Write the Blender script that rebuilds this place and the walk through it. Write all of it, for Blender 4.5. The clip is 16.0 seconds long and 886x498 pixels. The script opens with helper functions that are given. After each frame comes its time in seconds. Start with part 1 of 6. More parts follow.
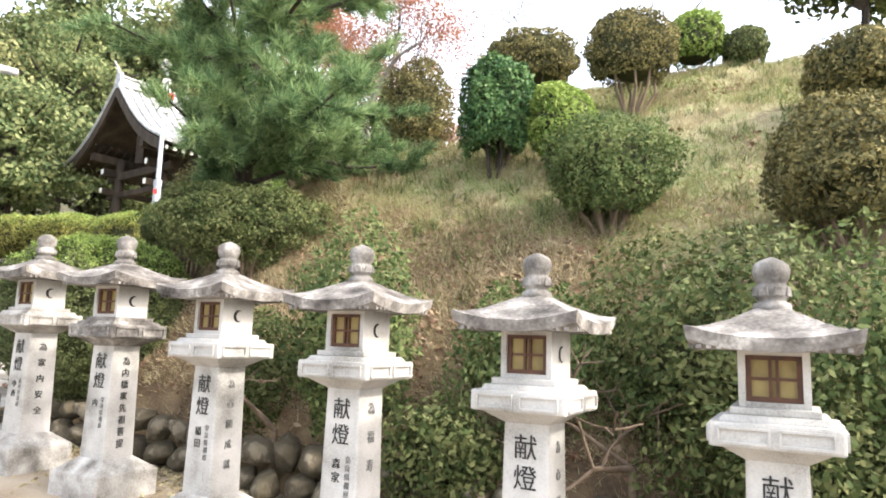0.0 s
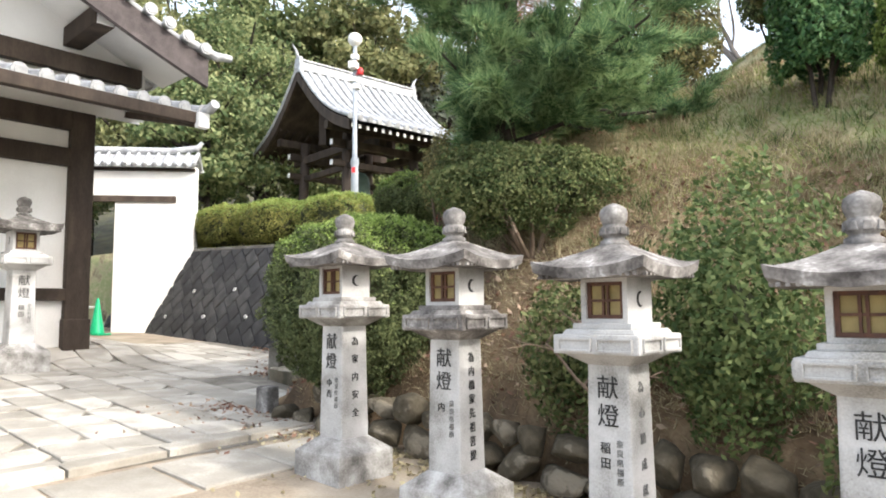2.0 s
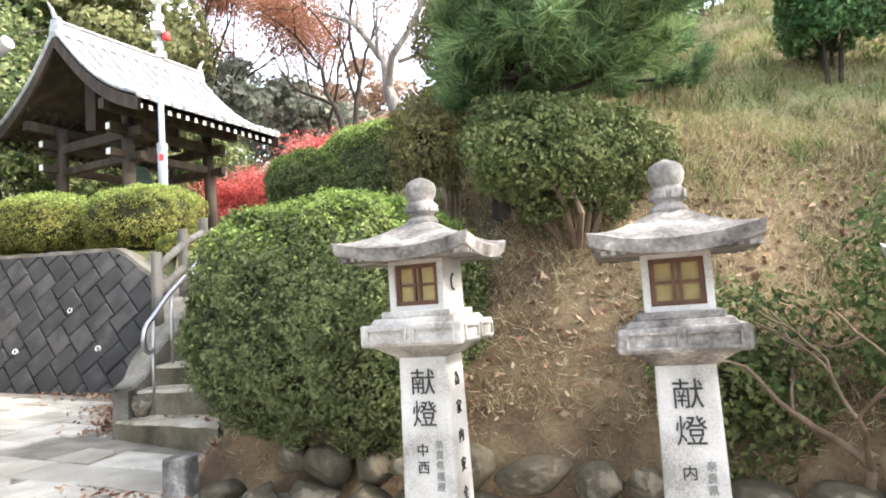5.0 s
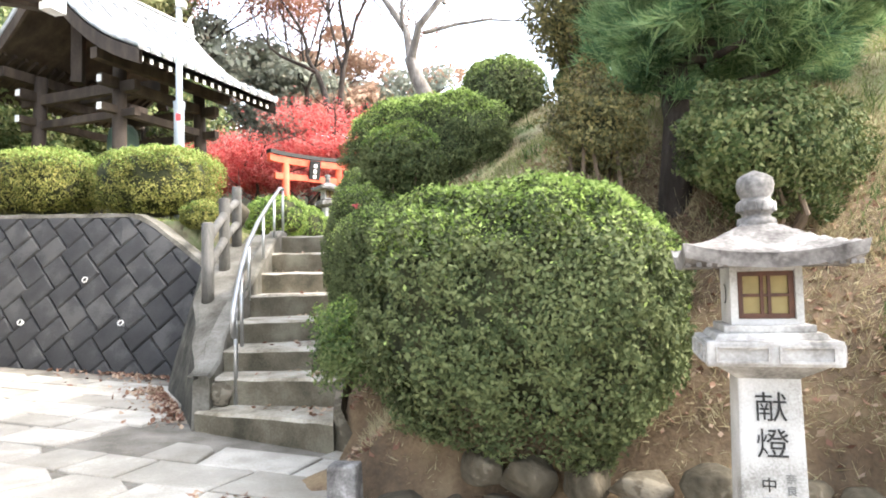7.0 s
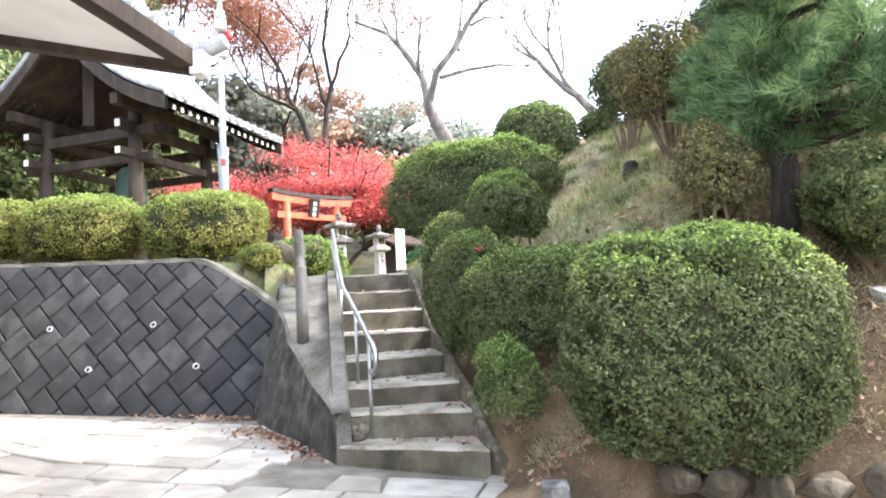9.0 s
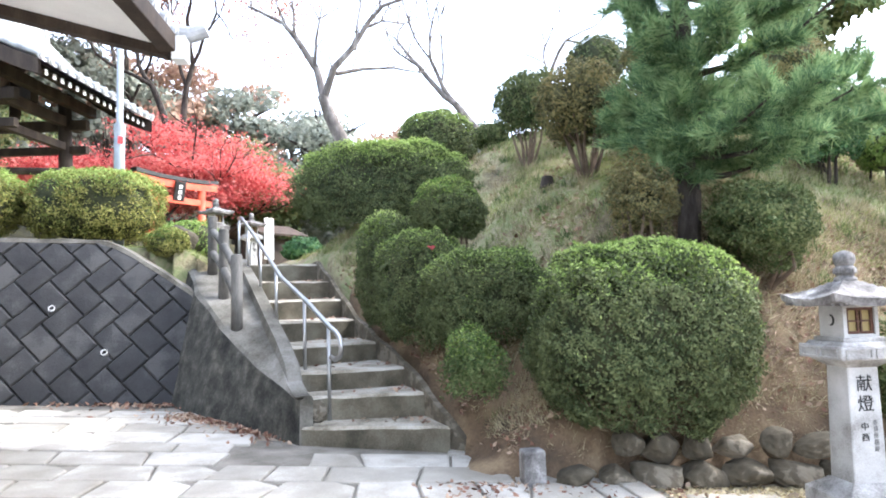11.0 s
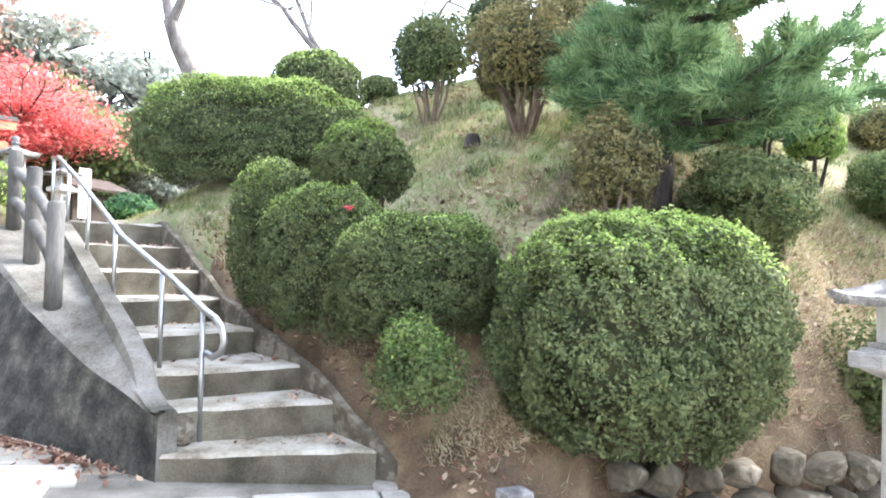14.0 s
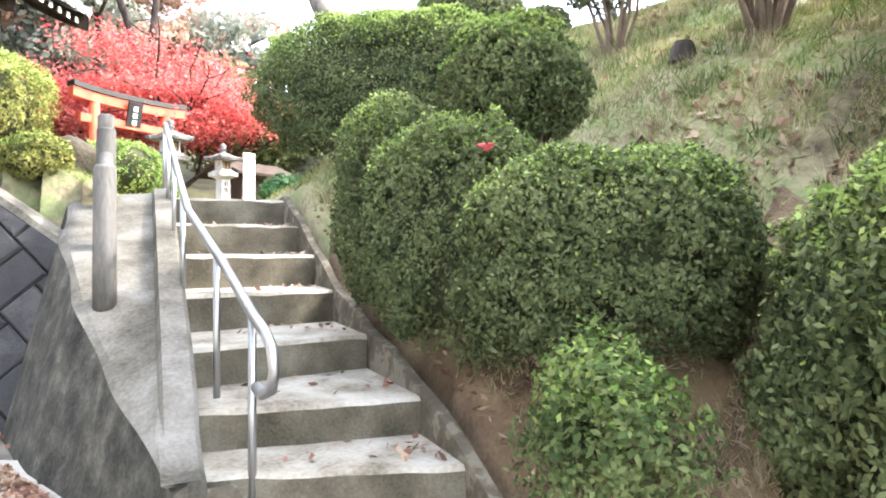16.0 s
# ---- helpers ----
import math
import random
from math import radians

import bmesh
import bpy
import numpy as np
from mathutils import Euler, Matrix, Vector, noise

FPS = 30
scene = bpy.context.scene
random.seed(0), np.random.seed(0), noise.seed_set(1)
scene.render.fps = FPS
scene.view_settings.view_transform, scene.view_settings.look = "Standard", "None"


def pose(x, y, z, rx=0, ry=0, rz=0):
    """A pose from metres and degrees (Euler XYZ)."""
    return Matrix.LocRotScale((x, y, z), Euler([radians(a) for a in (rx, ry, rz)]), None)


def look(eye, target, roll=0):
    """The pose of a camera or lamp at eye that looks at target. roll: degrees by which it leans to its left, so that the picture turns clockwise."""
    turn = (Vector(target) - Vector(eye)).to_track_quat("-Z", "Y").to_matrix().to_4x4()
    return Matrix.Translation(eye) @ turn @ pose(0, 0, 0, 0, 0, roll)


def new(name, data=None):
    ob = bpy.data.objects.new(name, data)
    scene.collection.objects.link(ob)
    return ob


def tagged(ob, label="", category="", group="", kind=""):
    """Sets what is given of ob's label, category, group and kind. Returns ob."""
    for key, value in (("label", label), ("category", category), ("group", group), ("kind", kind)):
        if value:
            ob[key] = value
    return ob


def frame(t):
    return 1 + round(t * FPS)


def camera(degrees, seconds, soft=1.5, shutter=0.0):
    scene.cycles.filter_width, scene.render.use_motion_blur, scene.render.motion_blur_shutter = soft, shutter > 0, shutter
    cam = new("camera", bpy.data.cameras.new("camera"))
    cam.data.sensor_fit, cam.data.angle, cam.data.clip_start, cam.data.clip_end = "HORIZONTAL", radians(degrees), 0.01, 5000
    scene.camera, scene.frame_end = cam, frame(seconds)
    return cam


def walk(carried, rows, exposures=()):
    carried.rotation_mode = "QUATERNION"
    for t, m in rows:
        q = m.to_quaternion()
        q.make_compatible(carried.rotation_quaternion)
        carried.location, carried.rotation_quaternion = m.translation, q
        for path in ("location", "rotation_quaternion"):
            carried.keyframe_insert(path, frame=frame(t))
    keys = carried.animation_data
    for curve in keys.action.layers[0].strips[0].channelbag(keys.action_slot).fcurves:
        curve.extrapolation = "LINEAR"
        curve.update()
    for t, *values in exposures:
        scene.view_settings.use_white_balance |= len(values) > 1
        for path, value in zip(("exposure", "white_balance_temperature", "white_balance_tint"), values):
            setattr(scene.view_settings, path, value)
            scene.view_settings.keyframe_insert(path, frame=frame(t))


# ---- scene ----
cam = camera(67.1, 16.0, 1.9)
METRES, EYE, TILT, LEAN, TURN = 12.0, 0.917, 0.0, 0.0, 0.0
ROWS = [
    (0.0, 0.0, 0.0, 0.0, -0.26, 8.0, -1.86),
    (0.5, -0.0276, 0.0139, 0.0003, 3.2, 7.72, -0.7),
    (1.0, -0.0553, 0.0304, 0.0031, 7.23, 7.68, -0.5),
    (1.5, -0.0852, 0.0423, 0.0041, 10.63, 7.08, -0.33),
    (2.0, -0.1116, 0.0628, 0.0063, 12.01, 5.09, 0.54),
    (2.5, -0.1419, 0.0712, 0.0077, 8.19, 5.86, 2.43),
    (3.0, -0.1677, 0.0897, 0.0083, 4.21, 5.76, 3.68),
    (5.5, -0.2915, 0.1901, 0.0151, -11.96, 4.98, 3.64),
    (6.0, -0.3179, 0.2043, 0.0183, -13.66, 4.72, 3.17),
    (6.5, -0.34, 0.2254, 0.0218, -15.09, 3.19, 1.76),
    (7.0, -0.3696, 0.2301, 0.0255, -15.02, 2.98, 1.24),
    (7.5, -0.3975, 0.2374, 0.0269, -17.97, 3.48, 1.57),
    (8.0, -0.4308, 0.2352, 0.0305, -17.01, 4.59, 2.06),
    (10.5, -0.5689, 0.2189, 0.0354, -30.9, 4.99, 3.25),
    (11.0, -0.5933, 0.2296, 0.0369, -34.83, 4.21, 1.49),
    (11.5, -0.6166, 0.244, 0.0398, -36.83, 4.74, 0.26),
    (12.0, -0.6298, 0.2648, 0.0403, -40.5, 5.44, 0.21),
    (12.5, -0.6281, 0.2916, 0.0409, -38.33, 5.52, -0.01),
    (13.0, -0.6181, 0.3155, 0.0403, -44.87, 4.45, -0.32),
    (13.5, -0.5928, 0.3352, 0.0398, -46.54, 3.65, -0.26),
    (14.0, -0.5653, 0.3595, 0.0379, -49.53, 2.25, -0.83),
    (14.5, -0.5339, 0.3809, 0.0378, -43.25, 0.33, -1.4),
    (15.0, -0.5084, 0.4083, 0.0378, -36.65, -1.45, -2.11),
    (15.5, -0.4776, 0.4328, 0.0375, -30.23, 0.31, -0.48),
    (16.0, -0.455, 0.4632, 0.0373, -34.16, 0.66, 0.18),
]
walk(cam, [(t, pose(0, 0, EYE, TILT, LEAN, TURN) @ pose(METRES * x, METRES * y, METRES * z, 90 + pitch, roll, yaw)) for t, x, y, z, yaw, pitch, roll in ROWS],
     [(0.0, 0.36, 6550, 10), (1.0, 0.18, 6400, 9), (2.0, -0.03, 6250, 9), (3.0, 0.12, 6250, 9), (5.5, 0.68, 6350, 9), (8.0, 0.86, 6150, 10), (10.5, 0.68, 5750, 11), (13.0, 0.80, 5550, 11), (14.2, 1.28, 5800, 11), (15.0, 1.32, 5980, 11), (16.0, 1.33, 6150, 11)])

# ---- world, sun and exposure ----
SUN_FROM = Vector((0.72, -0.28, 0.64)).normalized()
world = bpy.data.worlds.new("sky_world")
scene.world = world
world.use_nodes = True
wn = world.node_tree
wn.nodes.clear()
sky = wn.nodes.new("ShaderNodeTexSky")
sky.sky_type, sky.sun_disc = "NISHITA", False
sky.sun_elevation = math.asin(SUN_FROM.z)
sky.sun_rotation = math.atan2(SUN_FROM.x, SUN_FROM.y)
sky.air_density, sky.dust_density, sky.ozone_density = 1.0, 5.0, 1.0
bg = wn.nodes.new("ShaderNodeBackground")
bg.inputs["Strength"].default_value = 0.85
wo = wn.nodes.new("ShaderNodeOutputWorld")
haze = wn.nodes.new("ShaderNodeMixRGB")
haze.inputs[0].default_value, haze.inputs[2].default_value = 0.6, (2.5, 2.5, 2.48, 1)
wn.links.new(sky.outputs[0], haze.inputs[1])
wn.links.new(haze.outputs[0], bg.inputs[0])
wn.links.new(bg.outputs[0], wo.inputs[0])
sun = new("sun", bpy.data.lights.new("sun", "SUN"))
sun.data.energy, sun.data.angle, sun.data.color = 3.4, radians(2.5), (1.0, 0.94, 0.85)
sun.matrix_world = look(SUN_FROM * 50, (0, 0, 0))


# ---- materials ----
def material(name, stops, scale=6.0, rough=0.85, bump=0.3, fine=60.0, metal=0.0, island=0.0, obj_random=0.0,
             translucent=0.0, stretch=(1, 1, 1), spec=0.3, depth=0.02):
    """stops: base colours from dark to light, mixed by noise at two scales."""
    m = bpy.data.materials.new(name)
    m.use_nodes = True
    nt = m.node_tree
    nt.nodes.clear()
    N, L = nt.nodes.new, nt.links.new
    out, bsdf = N("ShaderNodeOutputMaterial"), N("ShaderNodeBsdfPrincipled")
    tc, mp = N("ShaderNodeTexCoord"), N("ShaderNodeMapping")
    geo = N("ShaderNodeNewGeometry")
    mp.inputs["Scale"].default_value = stretch
    L(geo.outputs["Position"] if obj_random == 0 else tc.outputs["Object"], mp.inputs[0])
    n1, n2 = N("ShaderNodeTexNoise"), N("ShaderNodeTexNoise")
    n1.inputs["Scale"].default_value, n1.inputs["Detail"].default_value = scale, 5
    n2.inputs["Scale"].default_value, n2.inputs["Detail"].default_value = fine, 4
    L(mp.outputs[0], n1.inputs[0])
    L(mp.outputs[0], n2.inputs[0])
    mix = N("ShaderNodeMath")
    mix.operation = "MULTIPLY_ADD"
    mix.inputs[1].default_value = 0.35
    L(n2.outputs[0], mix.inputs[0])
    L(n1.outputs[0], mix.inputs[2])
    value = mix.outputs[0]
    low, high = 0.45, 0.9
    if island > 0 or obj_random > 0:
        add = N("ShaderNodeMath")
        add.operation = "MULTIPLY_ADD"
        add.inputs[1].default_value = island or obj_random
        if island > 0:
            L(geo.outputs["Random Per Island"], add.inputs[0])
        else:
            info = N("ShaderNodeObjectInfo")
            L(info.outputs["Random"], add.inputs[0])
        L(value, add.inputs[2])
        value = add.outputs[0]
        high += (island or obj_random)
    ramp = N("ShaderNodeValToRGB")
    els = ramp.color_ramp.elements
    for i, c in enumerate(stops):
        p = low + (high - low) * i / max(1, len(stops) - 1)
        e = els[i] if i < 2 else els.new(p)
        e.position = p
        e.color = (*c, 1)
    rng = N("ShaderNodeMapRange")
    L(value, ramp.inputs[0])
    L(ramp.outputs[0], bsdf.inputs["Base Color"])
    bsdf.inputs["Roughness"].default_value = rough
    bsdf.inputs["Metallic"].default_value = metal
    bsdf.inputs["Specular IOR Level"].default_value = spec
    rng.inputs["To Min"].default_value, rng.inputs["To Max"].default_value = max(0.05, rough - 0.12), min(1, rough + 0.1)
    L(n1.outputs[0], rng.inputs[0])
    L(rng.outputs[0], bsdf.inputs["Roughness"])
    if bump > 0:
        b = N("ShaderNodeBump")
        b.inputs["Strength"].default_value, b.inputs["Distance"].default_value = bump, depth
        L(mix.outputs[0], b.inputs["Height"])
        L(b.outputs[0], bsdf.inputs["Normal"])
    if translucent > 0:
        tr, ms = N("ShaderNodeBsdfTranslucent"), N("ShaderNodeMixShader")
        L(ramp.outputs[0], tr.inputs[0])
        ms.inputs[0].default_value = translucent
        L(bsdf.outputs[0], ms.inputs[1])
        L(tr.outputs[0], ms.inputs[2])
        L(ms.outputs[0], out.inputs[0])
    else:
        L(bsdf.outputs[0], out.inputs[0])
    return m


def leafy(name, stops, translucent=0.3, rough=0.72):
    return material(name, stops, scale=3.5, fine=16, rough=rough, bump=0, island=0.55, translucent=translucent, spec=0.14)


M = {
    "granite": material("pale_granite", [(0.20, 0.195, 0.18), (0.36, 0.355, 0.34), (0.46, 0.455, 0.445), (0.54, 0.535, 0.525)], 4, 0.85, 0.3, 130, depth=0.004),
    "granite_mid": material("stained_granite", [(0.12, 0.115, 0.105), (0.24, 0.23, 0.215), (0.36, 0.35, 0.335), (0.48, 0.475, 0.46)], 7, 0.9, 0.4, 80, depth=0.005),
    "granite_fin": material("stained_grey_finial_stone", [(0.06, 0.056, 0.053), (0.12, 0.114, 0.108), (0.21, 0.20, 0.19), (0.36, 0.35, 0.335)], 11, 0.92, 0.5, 80, depth=0.005),
    "granite_dark": material("weathered_granite", [(0.045, 0.041, 0.038), (0.095, 0.088, 0.083), (0.16, 0.15, 0.142), (0.25, 0.238, 0.226), (0.48, 0.47, 0.45)], 9, 0.92, 0.6, 70, depth=0.008),
    "ink": material("black_ink", [(0.012, 0.012, 0.012), (0.03, 0.03, 0.03)], 20, 0.6, 0),
    "ink_pale": material("faded_ink", [(0.10, 0.10, 0.10), (0.22, 0.22, 0.21)], 20, 0.7, 0),
    "lattice": material("reddish_brown_lattice", [(0.05, 0.024, 0.016), (0.11, 0.05, 0.03)], 20, 0.6, 0.2, 90, depth=0.003),
    "amber": material("amber_panel", [(0.19, 0.145, 0.055), (0.31, 0.245, 0.10)], 9, 0.5, 0, 40),
    "hollow": material("painted_hollow_shade", [(0.01, 0.01, 0.01), (0.02, 0.02, 0.02)], 9, 0.9, 0),
    "hill": material("dry_grass_slope", [(0.075, 0.06, 0.036), (0.18, 0.15, 0.088), (0.27, 0.245, 0.14), (0.18, 0.21, 0.088), (0.30, 0.25, 0.155)], 2.2, 0.95, 1.0, 18, depth=0.06),
    "soil": material("bare_brown_soil", [(0.066, 0.046, 0.029), (0.145, 0.10, 0.06), (0.25, 0.186, 0.11)], 3.0, 0.95, 0.9, 45, depth=0.03),
    "dirt": material("packed_dirt", [(0.16, 0.125, 0.09), (0.30, 0.25, 0.19), (0.40, 0.35, 0.28)], 2.2, 0.95, 0.6, 60, depth=0.015),
    "woods_floor": material("woodland_floor", [(0.03, 0.035, 0.015), (0.08, 0.07, 0.035), (0.10, 0.10, 0.04)], 1.2, 0.95, 0.8, 12, depth=0.1),
    "slab": material("worn_paving_stone", [(0.215, 0.195, 0.16), (0.345, 0.322, 0.278), (0.455, 0.43, 0.38)], 3.5, 0.8, 0.5, 70, obj_random=0.35, depth=0.008),
    "joint": material("paving_joint_mortar", [(0.105, 0.095, 0.075), (0.19, 0.173, 0.145), (0.27, 0.25, 0.215)], 4, 0.95, 0.5, 80, depth=0.01),
    "concrete": material("stained_concrete", [(0.05, 0.046, 0.034), (0.105, 0.097, 0.078), (0.168, 0.158, 0.135), (0.24, 0.227, 0.20)], 3.2, 0.92, 0.6, 50, depth=0.01),
    # step stone in two tones: sky light painted on treads, shade on risers
    "tread": material("sky_lit_worn_stone_tread", [(0.14, 0.12, 0.085), (0.29, 0.26, 0.205), (0.40, 0.37, 0.31), (0.48, 0.455, 0.40)], 3.5, 0.9, 0.6, 45, depth=0.008),
    "riser": material("shaded_stone_riser", [(0.05, 0.045, 0.03), (0.12, 0.105, 0.075), (0.20, 0.185, 0.14)], 4.0, 0.95, 0.6, 80, depth=0.01),
    "block": material("dark_retaining_block", [(0.026, 0.026, 0.028), (0.047, 0.047, 0.048), (0.076, 0.075, 0.074)], 4, 0.92, 0.7, 55, obj_random=0.3, depth=0.015),
    "block_joint": material("dark_wall_joint", [(0.03, 0.03, 0.028), (0.06, 0.058, 0.052)], 5, 0.95, 0.4, 60, depth=0.01),
    "boulder": material("mossy_field_stone", [(0.028, 0.024, 0.015), (0.06, 0.051, 0.034), (0.11, 0.094, 0.067), (0.185, 0.162, 0.124)], 6, 0.95, 1.0, 26, obj_random=0.3, depth=0.035),
    "steel": material("galvanised_steel", [(0.36, 0.365, 0.37), (0.50, 0.505, 0.51)], 8, 0.42, 0.05, 60, metal=1.0),
    "pole": material("grey_painted_pole", [(0.24, 0.27, 0.30), (0.34, 0.37, 0.40)], 6, 0.5, 0.05, 60),
    "faux_wood": material("grey_concrete_log", [(0.06, 0.057, 0.052), (0.12, 0.115, 0.105), (0.20, 0.19, 0.175)], 5, 0.9, 0.6, 60, stretch=(1, 1, 0.25), depth=0.012),
    "bark": material("dark_bark", [(0.016, 0.013, 0.011), (0.04, 0.032, 0.026), (0.085, 0.07, 0.06)], 9, 0.95, 1.0, 45, stretch=(1, 1, 0.35), depth=0.03),
    "bark_grey": material("grey_lichen_bark", [(0.07, 0.06, 0.055), (0.16, 0.14, 0.125), (0.30, 0.28, 0.26)], 7, 0.95, 0.8, 40, stretch=(1, 1, 0.4), depth=0.02),
    "twig": material("bare_twig", [(0.09, 0.065, 0.045), (0.20, 0.15, 0.11)], 8, 0.9, 0.3, 50),
    "azalea": leafy("azalea_leaf", [(0.036, 0.050, 0.022), (0.068, 0.089, 0.036), (0.104, 0.128, 0.053), (0.145, 0.168, 0.074)], 0.2),
    "azalea_light": leafy("fresh_azalea_leaf", [(0.075, 0.13, 0.035), (0.13, 0.21, 0.05), (0.20, 0.29, 0.07), (0.28, 0.36, 0.10)], 0.3),
    # young top leaves, brightened further to paint in light from the sky
    "shoot": leafy("lit_top_shoot_leaf", [(0.14, 0.21, 0.055), (0.225, 0.32, 0.08), (0.31, 0.42, 0.115), (0.40, 0.50, 0.165)], 0.4),
    "cheek": material("dark_mossy_stone_face", [(0.02, 0.02, 0.018), (0.045, 0.044, 0.038), (0.078, 0.077, 0.065), (0.14, 0.135, 0.11)], 6, 0.95, 0.9, 40, depth=0.02),
    "hedge": leafy("clipped_hedge_leaf", [(0.07, 0.085, 0.025), (0.14, 0.155, 0.04), (0.22, 0.225, 0.06), (0.30, 0.29, 0.09)], 0.2),
    "shrub_dark": leafy("dark_shrub_leaf", [(0.030, 0.048, 0.019), (0.060, 0.087, 0.030), (0.100, 0.128, 0.047), (0.160, 0.176, 0.074)], 0.2),
    "shrub_brown": leafy("dull_shrub_leaf", [(0.056, 0.054, 0.029), (0.104, 0.104, 0.048), (0.160, 0.152, 0.067), (0.240, 0.208, 0.088)], 0.2),
    "camellia": leafy("glossy_green_leaf", [(0.022, 0.06, 0.026), (0.042, 0.10, 0.038), (0.07, 0.15, 0.052), (0.12, 0.21, 0.08)], 0.2, 0.4),
    "sprawl": leafy("loose_shrub_leaf", [(0.036, 0.060, 0.025), (0.072, 0.112, 0.040), (0.118, 0.165, 0.062), (0.175, 0.215, 0.085)]),
    "pine": leafy("pine_needle", [(0.052, 0.10, 0.052), (0.106, 0.188, 0.088), (0.178, 0.285, 0.128), (0.30, 0.41, 0.195)], 0.42),
    "core": material("painted_inner_shade", [(0.017, 0.022, 0.010), (0.042, 0.048, 0.021), (0.070, 0.067, 0.034)], 6, 1.0, 0.6, 30, depth=0.05),
    "maple": leafy("red_maple_leaf", [(0.36, 0.05, 0.055), (0.52, 0.095, 0.095), (0.64, 0.165, 0.155), (0.72, 0.27, 0.24)], 0.45),
    "russet": leafy("russet_leaf", [(0.24, 0.105, 0.065), (0.38, 0.18, 0.115), (0.50, 0.27, 0.17)], 0.4),
    "evergreen": leafy("forest_leaf", [(0.05, 0.08, 0.038), (0.10, 0.145, 0.062), (0.165, 0.21, 0.09), (0.25, 0.28, 0.13)], 0.3),
    "olive": leafy("olive_forest_leaf", [(0.075, 0.09, 0.045), (0.14, 0.158, 0.07), (0.215, 0.23, 0.10), (0.30, 0.30, 0.145)], 0.3),
    # far leaves: aerial haze is painted in as paler, greyer colour
    "haze_wood": leafy("hazed_green_far_leaf", [(0.16, 0.18, 0.15), (0.24, 0.265, 0.22), (0.33, 0.35, 0.29)], 0.35),
    "haze_russet": leafy("hazed_russet_far_leaf", [(0.27, 0.17, 0.13), (0.38, 0.26, 0.19), (0.47, 0.35, 0.26)], 0.35),
    "straw": material("dry_grass_blade", [(0.225, 0.185, 0.11), (0.36, 0.31, 0.185), (0.49, 0.435, 0.28)], 1.2, 0.9, 0, 8, island=0.5, translucent=0.25),
    "green_blade": material("green_grass_blade", [(0.11, 0.145, 0.05), (0.20, 0.25, 0.08), (0.32, 0.36, 0.13)], 1.2, 0.9, 0, 8, island=0.5, translucent=0.3),
    "litter": material("fallen_leaf", [(0.09, 0.045, 0.03), (0.19, 0.10, 0.07), (0.30, 0.18, 0.12), (0.38, 0.28, 0.20)], 3, 0.9, 0, 20, island=0.6),
    "timber": material("dark_stained_timber", [(0.022, 0.016, 0.012), (0.045, 0.033, 0.025), (0.075, 0.057, 0.043)], 5, 0.8, 0.3, 60, stretch=(1, 1, 0.3), depth=0.006),
    "timber_grey": material("weathered_brown_timber", [(0.032, 0.024, 0.019), (0.065, 0.049, 0.039), (0.11, 0.087, 0.07)], 5, 0.85, 0.4, 60, stretch=(1, 1, 0.3), depth=0.008),
    "timber_plum": material("dark_painted_bargeboard", [(0.038, 0.031, 0.031), (0.07, 0.058, 0.057), (0.115, 0.098, 0.095)], 4, 0.75, 0.3, 60, depth=0.005),
    "plaster": material("white_plaster", [(0.66, 0.655, 0.64), (0.78, 0.775, 0.76), (0.84, 0.835, 0.82)], 1.5, 0.9, 0.12, 70, depth=0.004),
    "tile": material("grey_roof_tile", [(0.22, 0.225, 0.235), (0.36, 0.37, 0.38), (0.50, 0.51, 0.52)], 7, 0.42, 0.3, 60, spec=0.5, depth=0.004),
    "white": material("white_paint", [(0.72, 0.72, 0.70), (0.82, 0.82, 0.80)], 8, 0.6, 0.05),
    "vermilion": material("vermilion_paint", [(0.55, 0.07, 0.035), (0.70, 0.115, 0.055), (0.76, 0.165, 0.085)], 4, 0.55, 0.08, 50, depth=0.003),
    "black": material("black_lacquer", [(0.012, 0.012, 0.013), (0.028, 0.027, 0.027)], 8, 0.45, 0.05),
    "red": material("red_plastic", [(0.55, 0.03, 0.035), (0.66, 0.05, 0.05)], 8, 0.4, 0),
    "green": material("green_plastic", [(0.01, 0.30, 0.13), (0.02, 0.40, 0.18)], 8, 0.45, 0),
    "bronze": material("verdigris_bronze", [(0.05, 0.09, 0.075), (0.10, 0.15, 0.125)], 6, 0.6, 0.2, 50, depth=0.005),
    "pink": material("pink_petal", [(0.70, 0.10, 0.13), (0.80, 0.18, 0.20)], 20, 0.5, 0),
    "pvc": material("white_drain_pipe", [(0.62, 0.62, 0.60), (0.74, 0.74, 0.72)], 15, 0.5, 0.05),
}


# ---- building helpers ----
def link(name, mesh, parent=None, label="", mats=()):
    for m in mats:
        mesh.materials.append(m)
    ob = new(name, mesh)
    if parent is not None:
        ob.parent = parent
    if label:
        ob["label"] = label
    return ob


def part(name, bm, mat, parent=None, label="", smooth=False):
    mesh = bpy.data.meshes.new(name)
    bmesh.ops.recalc_face_normals(bm, faces=bm.faces)
    bm.to_mesh(mesh)
    bm.free()
    if smooth:
        mesh.shade_smooth()
    return link(name, mesh, parent, label, mat if isinstance(mat, (list, tuple)) else [mat])


def thing(name, at, label, category, group="", turn=0.0, kind=""):
    ob = new(name)
    ob.empty_display_size = 0.2
    ob.matrix_basis = pose(*at, 0, 0, turn)
    return tagged(ob, label, category, group, kind)


def unparent_offset(th):
    """Parts were laid out in world places: take the thing's own place off them."""
    inv = th.matrix_basis.inverted()
    for c in th.children:
        c.matrix_parent_inverse = inv


